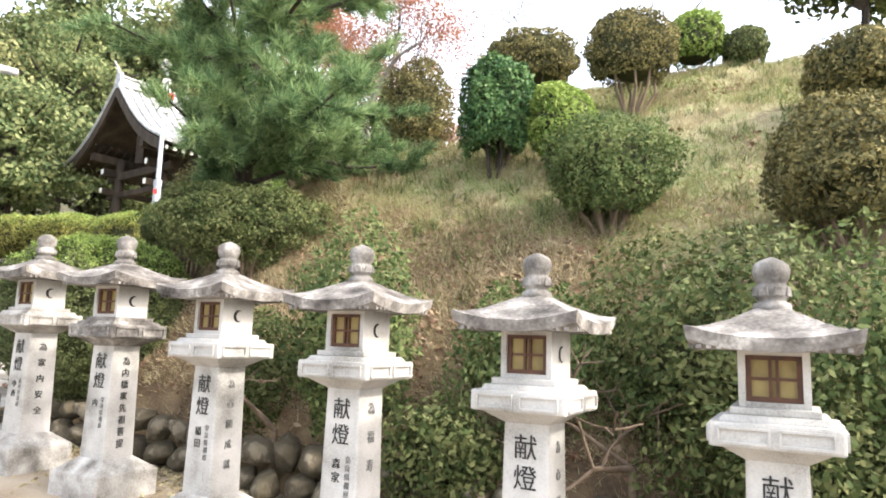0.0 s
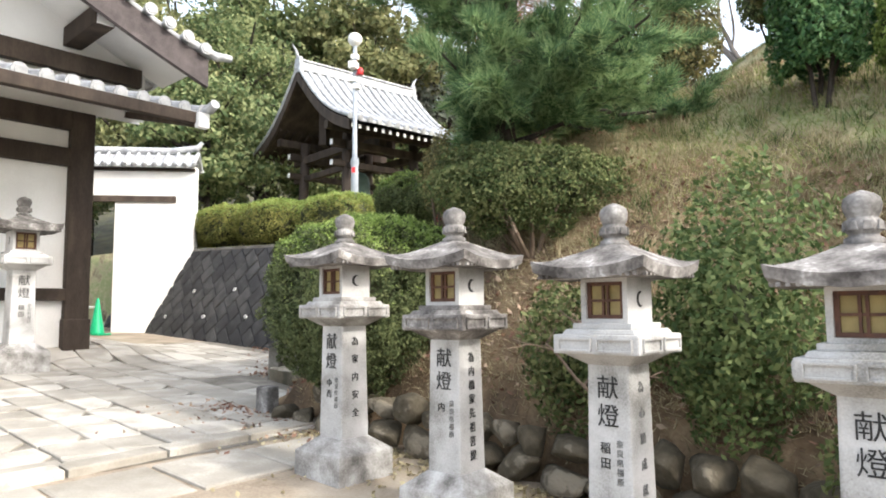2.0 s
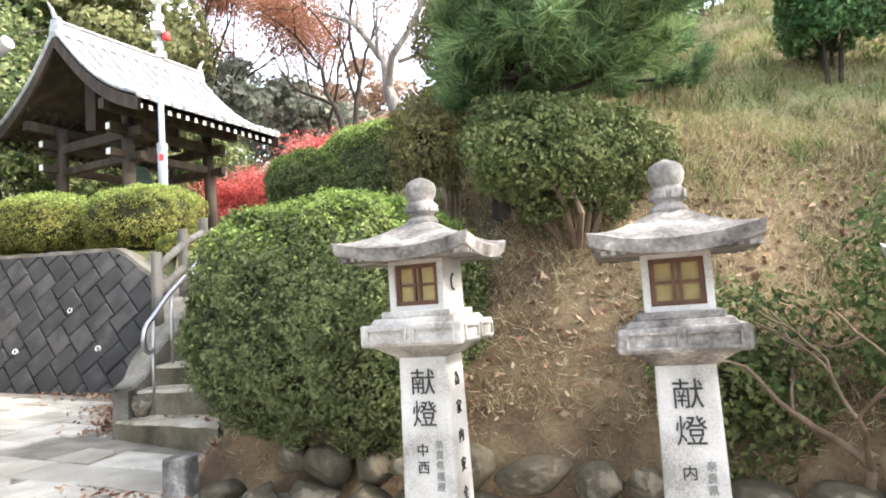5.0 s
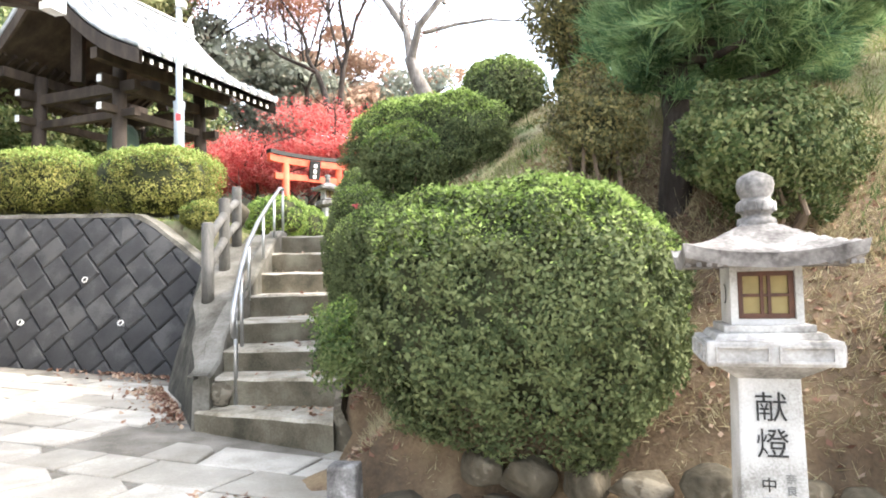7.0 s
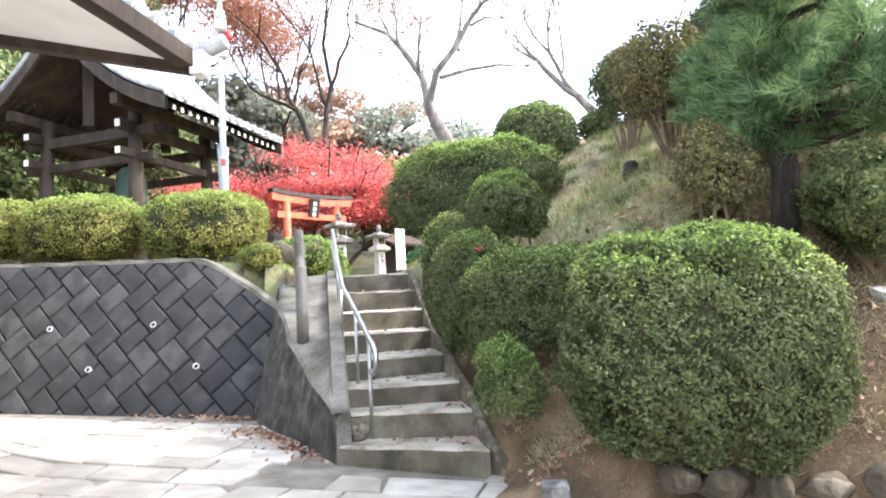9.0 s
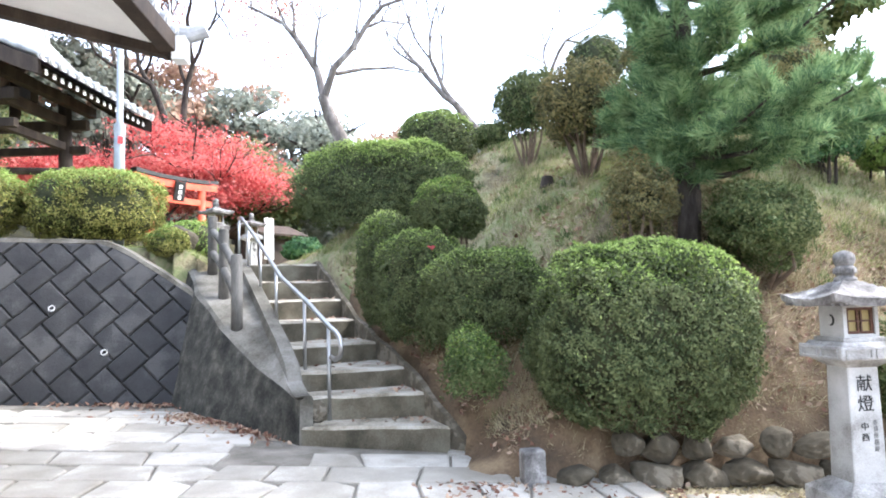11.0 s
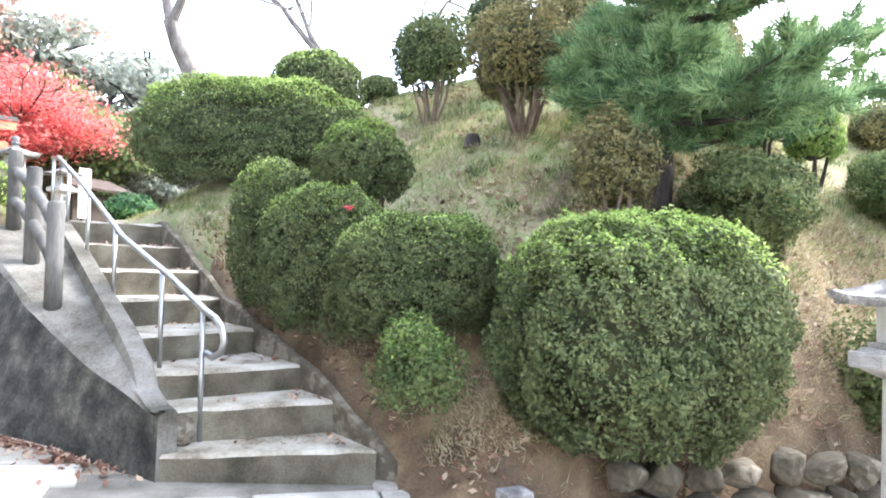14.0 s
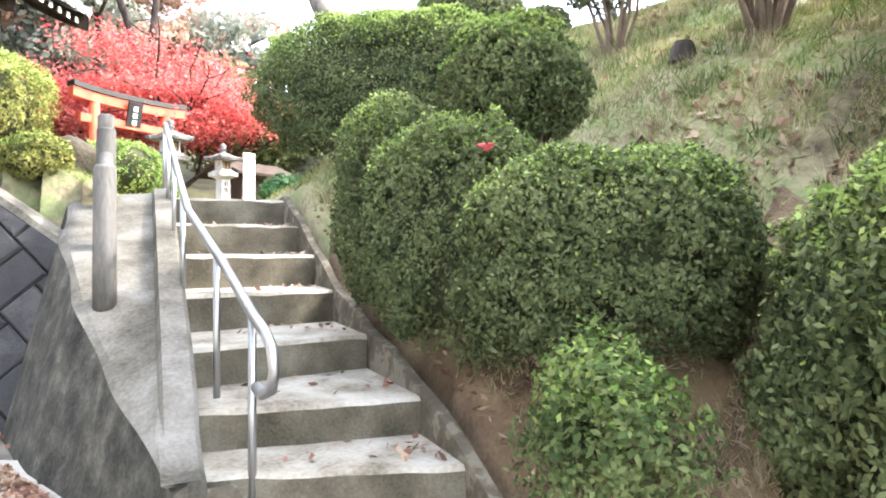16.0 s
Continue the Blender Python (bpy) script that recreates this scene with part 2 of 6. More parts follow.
def add_box(bm, size, at, bevel=0.0, turn=0.0, top=1.0, m=None):
    """A box standing on at; top scales its upper face."""
    r = bmesh.ops.create_cube(bm, size=1.0)
    vs = r["verts"]
    for v in vs:
        k = top if v.co.z > 0 else 1.0
        v.co = Vector((v.co.x * size[0] * k, v.co.y * size[1] * k, (v.co.z + 0.5) * size[2]))
    if bevel > 0:
        es = list({e for v in vs for e in v.link_edges})
        vs = bmesh.ops.bevel(bm, geom=es, offset=bevel, segments=2, profile=0.6, affect="EDGES")["verts"]
        vs = list({v for v in vs} | {v for v in bm.verts if v.link_faces and v in r["verts"]})
    mat4 = (m or Matrix.Identity(4)) @ pose(*at, 0, 0, turn)
    seen, stack = set(vs), list(vs)
    while stack:
        for e in stack.pop().link_edges:
            for w in e.verts:
                if w not in seen:
                    seen.add(w)
                    stack.append(w)
    bmesh.ops.transform(bm, matrix=mat4, verts=list(seen))


def box_bm(size, at=(0, 0, 0), bevel=0.0, turn=0.0, top=1.0, m=None):
    bm = bmesh.new()
    add_box(bm, size, at, bevel, turn, top, m)
    return bm


def add_tube(bm, points, radii, sides=8, cap=True):
    """A tube along points with one radius for each."""
    pts = [Vector(p) for p in points]
    rings = []
    side = None
    for i, p in enumerate(pts):
        d = (pts[min(i + 1, len(pts) - 1)] - pts[max(i - 1, 0)]).normalized()
        if side is None:
            side = d.orthogonal().normalized()
        side = (side - d * side.dot(d)).normalized()
        up = d.cross(side)
        rings.append([bm.verts.new(p + radii[i] * (math.cos(a) * side + math.sin(a) * up))
                      for a in (2 * math.pi * k / sides for k in range(sides))])
    for a, b in zip(rings, rings[1:]):
        for k in range(sides):
            bm.faces.new((a[k], a[(k + 1) % sides], b[(k + 1) % sides], b[k]))
    if cap:
        bm.faces.new(rings[0][::-1])
        bm.faces.new(rings[-1])


def lathe_bm(profile, sides=20):
    """Turns (radius, height) pairs round the z axis."""
    bm = bmesh.new()
    rings = [[bm.verts.new((r * math.cos(2 * math.pi * k / sides), r * math.sin(2 * math.pi * k / sides), z)) for k in range(sides)]
             for r, z in profile]
    for a, b in zip(rings, rings[1:]):
        for k in range(sides):
            bm.faces.new((a[k], a[(k + 1) % sides], b[(k + 1) % sides], b[k]))
    bm.faces.new(rings[0][::-1])
    bm.faces.new(rings[-1])
    return bm


def mesh_np(name, verts, faces_n):
    """A mesh of loose polygons with faces_n corners each, from an array (count, faces_n, 3)."""
    v = np.asarray(verts, np.float32).reshape(-1, 3)
    n = len(v) // faces_n
    me = bpy.data.meshes.new(name)
    me.vertices.add(len(v))
    me.vertices.foreach_set("co", v.ravel())
    me.loops.add(len(v))
    me.loops.foreach_set("vertex_index", np.arange(len(v), dtype=np.int32))
    me.polygons.add(n)
    me.polygons.foreach_set("loop_start", np.arange(n, dtype=np.int32) * faces_n)
    me.update(calc_edges=True)
    me.validate()
    return me


def leaves(rng, at, normal, size, jitter=0.6, aspect=0.5):
    """Diamond leaves at the points, facing roughly along normal."""
    n = len(at)
    nn = normal + rng.normal(0, jitter, (n, 3))
    nn /= np.linalg.norm(nn, axis=1, keepdims=True) + 1e-9
    t = np.cross(nn, rng.normal(0, 1, (n, 3)))
    t /= np.linalg.norm(t, axis=1, keepdims=True) + 1e-9
    b = np.cross(nn, t)
    s = (size * rng.uniform(0.65, 1.25, (n, 1)))
    fold = nn * s * 0.12
    return np.stack([at - t * s, at + b * s * aspect - fold, at + t * s, at - b * s * aspect - fold], 1)


def lumpy(rng, d, amount):
    """A smooth uneven factor round 1 for unit vectors d."""
    f = np.zeros(len(d))
    for k, w in ((2.2, 1.0), (4.5, 0.6), (9.0, 0.35)):
        ax = rng.normal(0, k, (3, 3))
        ph = rng.uniform(0, 6.28, 3)
        f += w * np.sin(d @ ax + ph).mean(1)
    return 1 + amount * f


def shell(rng, count, r, power, amount, deep=0.07, low=-0.75, tuck=0.16):
    """Points just under the skin of a lumpy rounded box, with outward normals."""
    d = rng.normal(0, 1, (int(count * 1.4), 3))
    d /= np.linalg.norm(d, axis=1, keepdims=True)
    d = d[d[:, 2] > low][:count]
    k = (np.abs(d) ** power).sum(1) ** (-1 / power)
    k *= lumpy(np.random.default_rng(int(rng.integers(1e6))), d, amount)
    k *= 1 - np.minimum(rng.exponential(deep, len(d)), 0.5)
    k *= 1 + np.maximum(rng.normal(0, 0.012, len(d)), 0)
    nrm = np.sign(d) * np.abs(d) ** (power - 1) / np.asarray(r)
    nrm /= np.linalg.norm(nrm, axis=1, keepdims=True)
    patch = np.zeros(len(d))
    for f in (7.0, 13.0, 22.0):
        patch += np.sin(d @ rng.normal(0, f, (3, 3)) + rng.uniform(0, 6.28, 3)).mean(1)
    keep = rng.uniform(0, 1, len(d)) < np.clip(0.95 + 0.75 * patch, 0.22, 1)
    k = k * (1 + 0.045 * patch)
    p = d * k[:, None] * np.asarray(r)
    under = 1 - tuck * smooth(-d[:, 2], 0.1, 0.8)
    p[:, :2] *= under[:, None]
    return p[keep], nrm[keep]


# ---- lie of the land ----
U, V = Vector((0.866, -0.5, 0)), Vector((0.5, 0.866, 0))
UV_TURN = -30.0
WALL_AT, WALL_DIR, WALL_IN, BATTER = Vector((-5.97, 10.66, 0)), Vector((-0.893, 0.45, 0)), Vector((0.45, 0.893, 0)), 0.4
STEP_Z = (0.34, 0.55, 0.73, 0.93, 1.15, 1.38, 1.62, 1.87)
STEP_L = (7.97, 8.16, 8.42, 8.85, 9.45, 10.05, 10.7, 11.45)
STEP_R = (7.18, 7.66, 8.12, 8.90, 9.62, 10.15, 10.68, 11.30)


def ab(a, b):
    """Plan place from metres along the lantern row and in towards the hill."""
    return (0.866 * a + 0.5 * b, -0.5 * a + 0.866 * b)


def smooth(x, lo=0.0, hi=1.0):
    t = np.clip((x - lo) / (hi - lo), 0, 1)
    return t * t * (3 - 2 * t)


def softmin(a, b, k=0.15):
    h = np.clip(0.5 + 0.5 * (b - a) / k, 0, 1)
    return b + (a - b) * h - k * h * (1 - h)


def plaza(x, y):
    a, b = 0.866 * x - 0.5 * y, 0.5 * x + 0.866 * y
    return -0.259 - 0.0444 * np.clip(x, -16, 8) + 0.0287 * np.clip(y, -12, 16) + 0.2 * smooth(-a, 10.4, 11.4) * smooth(-b, -5.2, -3.6)


def edge_l(y):
    return -4.87 + 0.178 * (y - 8.05)


def edge_r(y):
    return -4.05 + 0.176 * (y - 7.15)


def stair_z(y):
    return np.interp(y, (7.1, *STEP_R), (0.15, *STEP_Z)) + 0.015 * np.clip(y - 11.4, 0, 40)


def cheek_z(y):
    return np.interp(y, (8.05, 8.3, 9.23, 9.55, 10.6, 11.5), (0.58, 0.66, 0.94, 1.1, 1.5, 1.86))


def land(x, y):
    """Height of the ground, for arrays."""
    x, y = np.asarray(x, float), np.asarray(y, float)
    a, b = 0.866 * x - 0.5 * y, 0.5 * x + 0.866 * y
    flat = plaza(x, y)
    db = b - 3.45
    k = 0.95 - 0.24 * smooth(-a, 3.0, 5.6)
    hill = flat + 0.36 + k * np.clip(db, 0, 2.7) + (0.65 - 0.11 * smooth(-a, 3.0, 5.6)) * np.clip(db - 2.7, 0, 30)
    cap = np.interp(a, (-30, -10, -8.6, -5.3, -2.2, 1.0, 9.0, 16, 30), (2.0, 2.0, 2.1, 4.05, 4.8, 4.95, 4.85, 3.0, 2.0))
    cap = cap + 0.02 * np.clip(b - 9, 0, 20)
    hill = softmin(hill, cap, 0.5)
    bump = 0.05 * np.sin(2.1 * x + 1.3 * y) * np.sin(1.7 * y - 0.9 * x) + 0.025 * np.sin(5.3 * x + 1) * np.sin(4.7 * y)
    hill = hill + bump * smooth(db, 0.2, 1.2)
    dx = x - edge_r(y)
    side = np.where(y > 7.1, stair_z(y), flat) + 0.02 + 0.85 * np.clip(dx - 0.1, 0, 1.4) + 0.62 * np.clip(dx - 1.5, 0, 40)
    side = side + 0.10 * np.clip(7.1 - y, 0, 2)
    right = softmin(hill, side, 0.12)
    swell = 0.44 * np.exp(-((x + 1.6) / 1.5) ** 2 - ((y - 7.5) / 1.3) ** 2) + 0.16 * np.exp(-((x - 0.2) / 1.2) ** 2 - ((y - 6.1) / 0.9) ** 2)
    right = right + swell * smooth(dx, 0.3, 1.3) * smooth(db, 0.3, 1.3)
    right = right + 0.48 * np.exp(-((a + 4.5) / 1.0) ** 2) * smooth(db, 0.0, 0.7) * (1 - smooth(db, 1.5, 3.2))
    foot = smooth(b, 3.46, 3.6) * np.where(y > 7.1, 1, smooth(dx + 0.55 * np.clip(7.1 - y, 0, 3), 0.05, 0.3))
    right = np.where(y > 7.1, np.where(dx > 0.13, right, stair_z(y) - 0.12), flat + (right - flat) * foot)
    right = np.where((y > 7.1) & (dx < 0.13), np.where(y > 11.6, stair_z(y), np.minimum(flat - 0.1, stair_z(y) - 0.6) + 0.0 * y), right)
    pd = (x - WALL_AT.x) * WALL_IN.x + (y - WALL_AT.y) * WALL_IN.y
    s = (x - WALL_AT.x) * WALL_DIR.x + (y - WALL_AT.y) * WALL_DIR.y
    top = 2.08 + 0.045 * np.clip(s, 0, 8)
    cheek = np.where(y < 11.5, cheek_z(y), stair_z(y)) - 0.05 + 0.62 * np.clip(edge_l(y) - 0.25 - x, 0, 30)
    terrace = softmin(top, cheek, 0.12)
    left = np.where(pd > 0.97, terrace, flat)
    left = np.where((y > 8.3) & (x > edge_l(y) - 0.1) & (pd < 1.3), np.minimum(cheek_z(y) - 0.3, terrace), left)
    z = np.where(x > edge_l(y) - 0.02, right, left)
    far = np.hypot(x + 4, y - 6)
    woods = 0.32 * np.clip(y - 24 - 0.25 * np.clip(x + 6, 0, 40), 0, 60) * smooth(far, 18, 40)
    return z + np.minimum(woods, 14)


# ---- ground ----
def steps_out(lo, hi, fine, far):
    core = list(np.arange(lo, hi + 1e-6, fine))
    d, p, q = fine, lo, hi
    before, after = [], []
    while p > -far:
        d *= 1.22
        p -= d
        q += d
        before.append(p)
        after.append(q)
    return np.array(before[::-1] + core + after)


def build_ground():
    xs, ys = steps_out(-13.5, 6.5, 0.125, 900), steps_out(-3.0, 21.0, 0.125, 900)
    X, Y = np.meshgrid(xs, ys)
    Z = land(X, Y)
    nx, ny = len(xs), len(ys)
    i = np.arange((ny - 1) * (nx - 1))
    r, c = i // (nx - 1), i % (nx - 1)
    p = r * nx + c
    quads = np.stack([p, p + 1, p + nx + 1, p + nx], 1)
    me = bpy.data.meshes.new("ground")
    me.from_pydata(np.stack([X.ravel(), Y.ravel(), Z.ravel()], 1).tolist(), [], quads.tolist())
    cx, cy = (xs[c] + xs[c + 1]) / 2, (ys[r] + ys[r + 1]) / 2
    a, b = 0.866 * cx - 0.5 * cy, 0.5 * cx + 0.866 * cy
    dx = cx - edge_r(cy)
    hillside = (b > 3.4) & (dx > -0.1)
    patch = np.sin(1.3 * cx + 0.7) * np.sin(1.1 * cy + 2.0) + 0.5 * np.sin(3.1 * cx) * np.sin(2.7 * cy + 1)
    lower = hillside & (((b < 4.9 + 0.35 * patch) & (a > -7.5)) | ((dx < 0.75 + 0.2 * patch) & (cy < 10.3)))
    idx = np.where(hillside, 1, 0)
    idx = np.where(lower, 2, idx)
    terrace = (cx < edge_l(cy)) & ((cx - WALL_AT.x) * WALL_IN.x + (cy - WALL_AT.y) * WALL_IN.y > 0.85)
    idx = np.where(terrace, 1, idx)
    idx = np.where((np.hypot(cx + 3, cy - 6) > 15), 3, idx)
    idx = np.where((b < 3.4) & (dx < 6) & (cy < 9) & (a < 40), np.where(np.hypot(cx + 3, cy - 6) > 22, 3, 0), idx)
    me.polygons.foreach_set("material_index", idx.astype(np.int32))
    me.shade_smooth()
    ob = link("ground", me, mats=[M["dirt"], M["hill"], M["soil"], M["woods_floor"]])
    return tagged(ob, "sloping ground of packed dirt, dry grass and brown soil", "ground", kind="structure")


ground = build_ground()


def on_land(x, y, sink=0.0):
    return float(land(np.array([x]), np.array([y]))[0]) - sink


# ---- stairs with cheek wall ----
def build_stairs():
    st = thing("stairs", (-4.4, 9.0, 0), "weathered stone stairs of eight steps up the slope", "stairs", kind="structure")
    for k, z in enumerate(STEP_Z):
        yl, yr = STEP_L[k], STEP_R[k]
        last = k == len(STEP_Z) - 1
        yl2, yr2 = (yl + 1.2, yr + 1.2) if last else (STEP_L[k + 1] + 0.05, STEP_R[k + 1] + 0.05)
        low = (STEP_Z[k - 1] if k else 0.10) - 0.06
        xl, xr, xl2, xr2 = edge_l(yl) - 0.02, edge_r(yr) + 0.04, edge_l(yl2) - 0.02, edge_r(yr2) + 0.04
        if k == 0:
            xl = -4.93
        rng = np.random.default_rng(40 + k)
        bm = bmesh.new()
        n = 9
        rows = []
        for zz, push in ((low, 0.015), (z - 0.02, 0.0), (z, 0.018)):
            rows.append([bm.verts.new((xl + (xr - xl) * i / n, yl + (yr - yl) * i / n + push + rng.normal(0, 0.005), zz + (rng.normal(0, 0.004) if zz > low else 0)))
                         for i in range(n + 1)])
        rows.append([bm.verts.new((xl2 + (xr2 - xl2) * i / n, yl2 + (yr2 - yl2) * i / n, z + 0.012)) for i in range(n + 1)])
        faces = []
        for j in range(3):
            for i in range(n):
                f = bm.faces.new((rows[j][i], rows[j][i + 1], rows[j + 1][i + 1], rows[j + 1][i]))
                # riser faces take the tone with shade painted in, treads the lit one
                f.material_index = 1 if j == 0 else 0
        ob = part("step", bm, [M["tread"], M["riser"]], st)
    # worn concrete kerb on the hill side
    bm = bmesh.new()
    prev = None
    for i in range(41):
        y = 6.75 + 0.122 * i
        x = edge_r(y) + 0.035 + (0.10 if y < 7.2 else 0)
        z = (stair_z(y) if y > 7.1 else 0.14) + 0.03 + 0.012 * math.sin(9 * y)
        ring = [bm.verts.new(p) for p in ((x, y, z - 0.3), (x, y, z), (x + 0.05, y, z + 0.01), (x + 0.06, y, z - 0.3))]
        if prev:
            for q in range(3):
                bm.faces.new((prev[q], prev[q + 1], ring[q + 1], ring[q]))
        else:
            bm.faces.new(ring)
        prev = ring
    part("side_kerb", bm, M["boulder"], st, "thin mossy edging dulled by soil")
    return st


unparent_offset(build_stairs())


def build_cheek():
    """Low wall on the near side of the stairs, flowing into the retaining wall."""
    bm = bmesh.new()
    ys = np.linspace(7.97, 11.9, 34)
    prev = None
    for i, y in enumerate(ys):
        t = (y - 8.02) / 3.9
        xi = edge_l(y) + 0.03
        zt = float(cheek_z(y))
        xo = float(np.interp(y, (7.97, 8.3, 9.2, 9.6, 10.6, 11.9), (-4.91, -4.95, -5.02, -5.06, -5.06, -4.86)))
        xf = float(np.interp(y, (7.97, 8.08, 8.82, 9.55, 10.4, 11.9), (-4.95, -4.97, -5.12, -5.33, -5.42, -5.3)))
        zf = float(plaza(xf, y)) - 0.05
        w = 0.012 * math.sin(7 * y)
        zn = max(zt, float(np.interp(y, STEP_L, STEP_Z)) + 0.07) if y > 8.35 else zt
        ring = [bm.verts.new(p) for p in ((xf, y, zf), (xo - 0.02 + w, y, zt - 0.03), (xo + 0.02, y, zt), (xi - 0.125, y, zt + 0.01 + 0.4 * (zn - zt)), (xi - 0.105, y, zn), (xi + 0.01, y, zn + 0.008), (xi + 0.03, y, zn - 0.015), (xi + 0.03, y, zf))]
        if prev:
            for q in range(7):
                f = bm.faces.new((prev[q], prev[q + 1], ring[q + 1], ring[q]))
                f.material_index = 1 if q == 0 else 0
        else:
            bm.faces.new(ring[::-1])
        prev = ring
    bm.faces.new(prev)
    ob = part("stair_cheek_wall", bm, [M["concrete"], M["cheek"]])
    return tagged(ob, "low dark stone cheek wall with a worn pale concrete top", "wall", kind="structure")


build_cheek()


# ---- retaining wall ----
def wall_point(s, q, out=0.0):
    """A place on the wall's battered face, s along it and q up its slope, out metres proud of it."""
    n = 1 / math.hypot(1, BATTER)
    base = WALL_AT + WALL_DIR * s
    up = (WALL_IN * BATTER + Vector((0, 0, 1))) * n
    nrm = (-WALL_IN + Vector((0, 0, BATTER))) * n
    p = base + up * q + nrm * out
    return Vector((p.x, p.y, p.z + 0.30))


def wall_top_q(s):
    """Length up the slope of the wall's face at s."""
    return float(np.interp(s, (-1.15, -0.75, -0.4, 0.0, 0.3, 6.5), (0.98, 1.3, 1.55, 1.83, 1.98, 2.2)))


def build_retaining_wall():
    S0, S1 = -1.1, 6.6
    body = bmesh.new()
    prev = None
    for i in range(40):
        s = S0 + (S1 - S0) * i / 39
        q = wall_top_q(s)
        ring = [body.verts.new(p) for p in (wall_point(s, -0.25, -0.03), wall_point(s, q - 0.02, -0.03),
                                            wall_point(s, q - 0.02, -0.03) + WALL_IN * 0.3, wall_point(s, -0.25, -0.03) + WALL_IN * 0.9)]
        if prev:
            for k in range(4):
                body.faces.new((prev[k], prev[(k + 1) % 4], ring[(k + 1) % 4], ring[k]))
        else:
            body.faces.new(ring)
        prev = ring
    body.faces.new(prev)
    wall = tagged(part("wall_retaining", body, M["block_joint"]), "battered retaining wall of dark blocks laid diagonally", "wall", kind="structure")
    # concrete coping that follows the top
    bm = bmesh.new()
    prev = None
    for i in range(60):
        s = S0 + (S1 - S0) * i / 59
        q = wall_top_q(s)
        z = 0.006 * math.sin(11 * s)
        ring = [bm.verts.new(p) for p in (wall_point(s, q - 0.05, 0.02), wall_point(s, q + 0.005, 0.02) + Vector((0, 0, z)),
                                          wall_point(s, q + 0.02, 0) + WALL_IN * 0.2, wall_point(s, q - 0.05, 0) + WALL_IN * 0.22)]
        if prev:
            for k in range(4):
                bm.faces.new((prev[k], prev[(k + 1) % 4], ring[(k + 1) % 4], ring[k]))
        else:
            bm.faces.new(ring)
        prev = ring
    bm.faces.new(prev)
    part("coping", bm, M["concrete"], wall, "stained grey concrete coping")
    return wall


wall_retaining = build_retaining_wall()
DRAINS = [(0.10, 0.60), (1.42, 0.62), (0.72, 1.13), (2.75, 0.62), (2.05, 1.15), (3.4, 1.15), (4.1, 0.62), (4.7, 1.15)]
for ds, dq in DRAINS:
    dr = thing("drain_pipe", (0, 0, 0), "white plastic drain pipe end set in the block wall", "drain pipe", "drains of the retaining wall")
    n = (-WALL_IN + Vector((0, 0, BATTER))).normalized()
    bm = bmesh.new()
    o = wall_point(ds, dq)
    for r0, r1, k0, k1 in ((0.036, 0.036, -0.03, 0.035), (0.027, 0.036, 0.035, 0.0351), (0.027, 0.027, 0.0351, -0.02)):
        add_tube(bm, [o + n * k0, o + n * k1], [r1, r0 if k1 != 0.0351 else r0], 14, cap=False)
    part("pipe", bm, M["pvc"], dr, smooth=True)
    # black plug that paints the darkness inside the pipe
    bm = bmesh.new()
    add_tube(bm, [o + n * 0.0, o + n * 0.012], [0.027, 0.027], 14)
    part("bore_shade", bm, M["hollow"], dr)


# ---- handrail and log fence ----
def rail_x(y):
    return float(np.interp(y, (7.8, 8.5, 9.45, 11.74, 12.0), (-4.65, -4.62, -4.57, -4.20, -4.15)))


def build_handrail():
    hr = thing("handrail", (-4.5, 9.5, 0), "galvanised steel handrail with a curled end beside the stairs", "handrail")
    top = []
    for y, z in ((8.02, 1.14), (8.5, 1.34), (9.3, 1.62), (10.0, 1.92), (10.8, 2.22), (11.6, 2.50), (11.9, 2.53)):
        top.append(Vector((rail_x(y), y, z)))
    start = [Vector((rail_x(8.0), 8.0, 0.885)), Vector((rail_x(7.95), 7.92, 0.87)), Vector((rail_x(7.9), 7.83, 0.90)),
             Vector((rail_x(7.85), 7.79, 0.97)), Vector((rail_x(7.87), 7.82, 1.05)), Vector((rail_x(7.95), 7.90, 1.10))]
    pts = start + top
    bm = bmesh.new()
    add_tube(bm, pts, [0.021] * len(pts), 12)
    part("rail", bm, M["steel"], hr, smooth=True)
    for y, foot in ((8.05, 0.33), (8.62, 0.70), (9.45, 1.1), (10.3, 1.40), (11.1, 1.64), (11.85, 1.86)):
        bm = bmesh.new()
        x = rail_x(y)
        z = np.interp(y, (8.02, 8.5, 9.3, 10.0, 10.8, 11.6, 11.9), (1.14, 1.34, 1.62, 1.92, 2.22, 2.50, 2.53))
        add_tube(bm, [(x, y, foot), (x, y, float(z))], [0.016, 0.016], 10)
        part("post", bm, M["steel"], hr, smooth=True)
    return hr


unparent_offset(build_handrail())


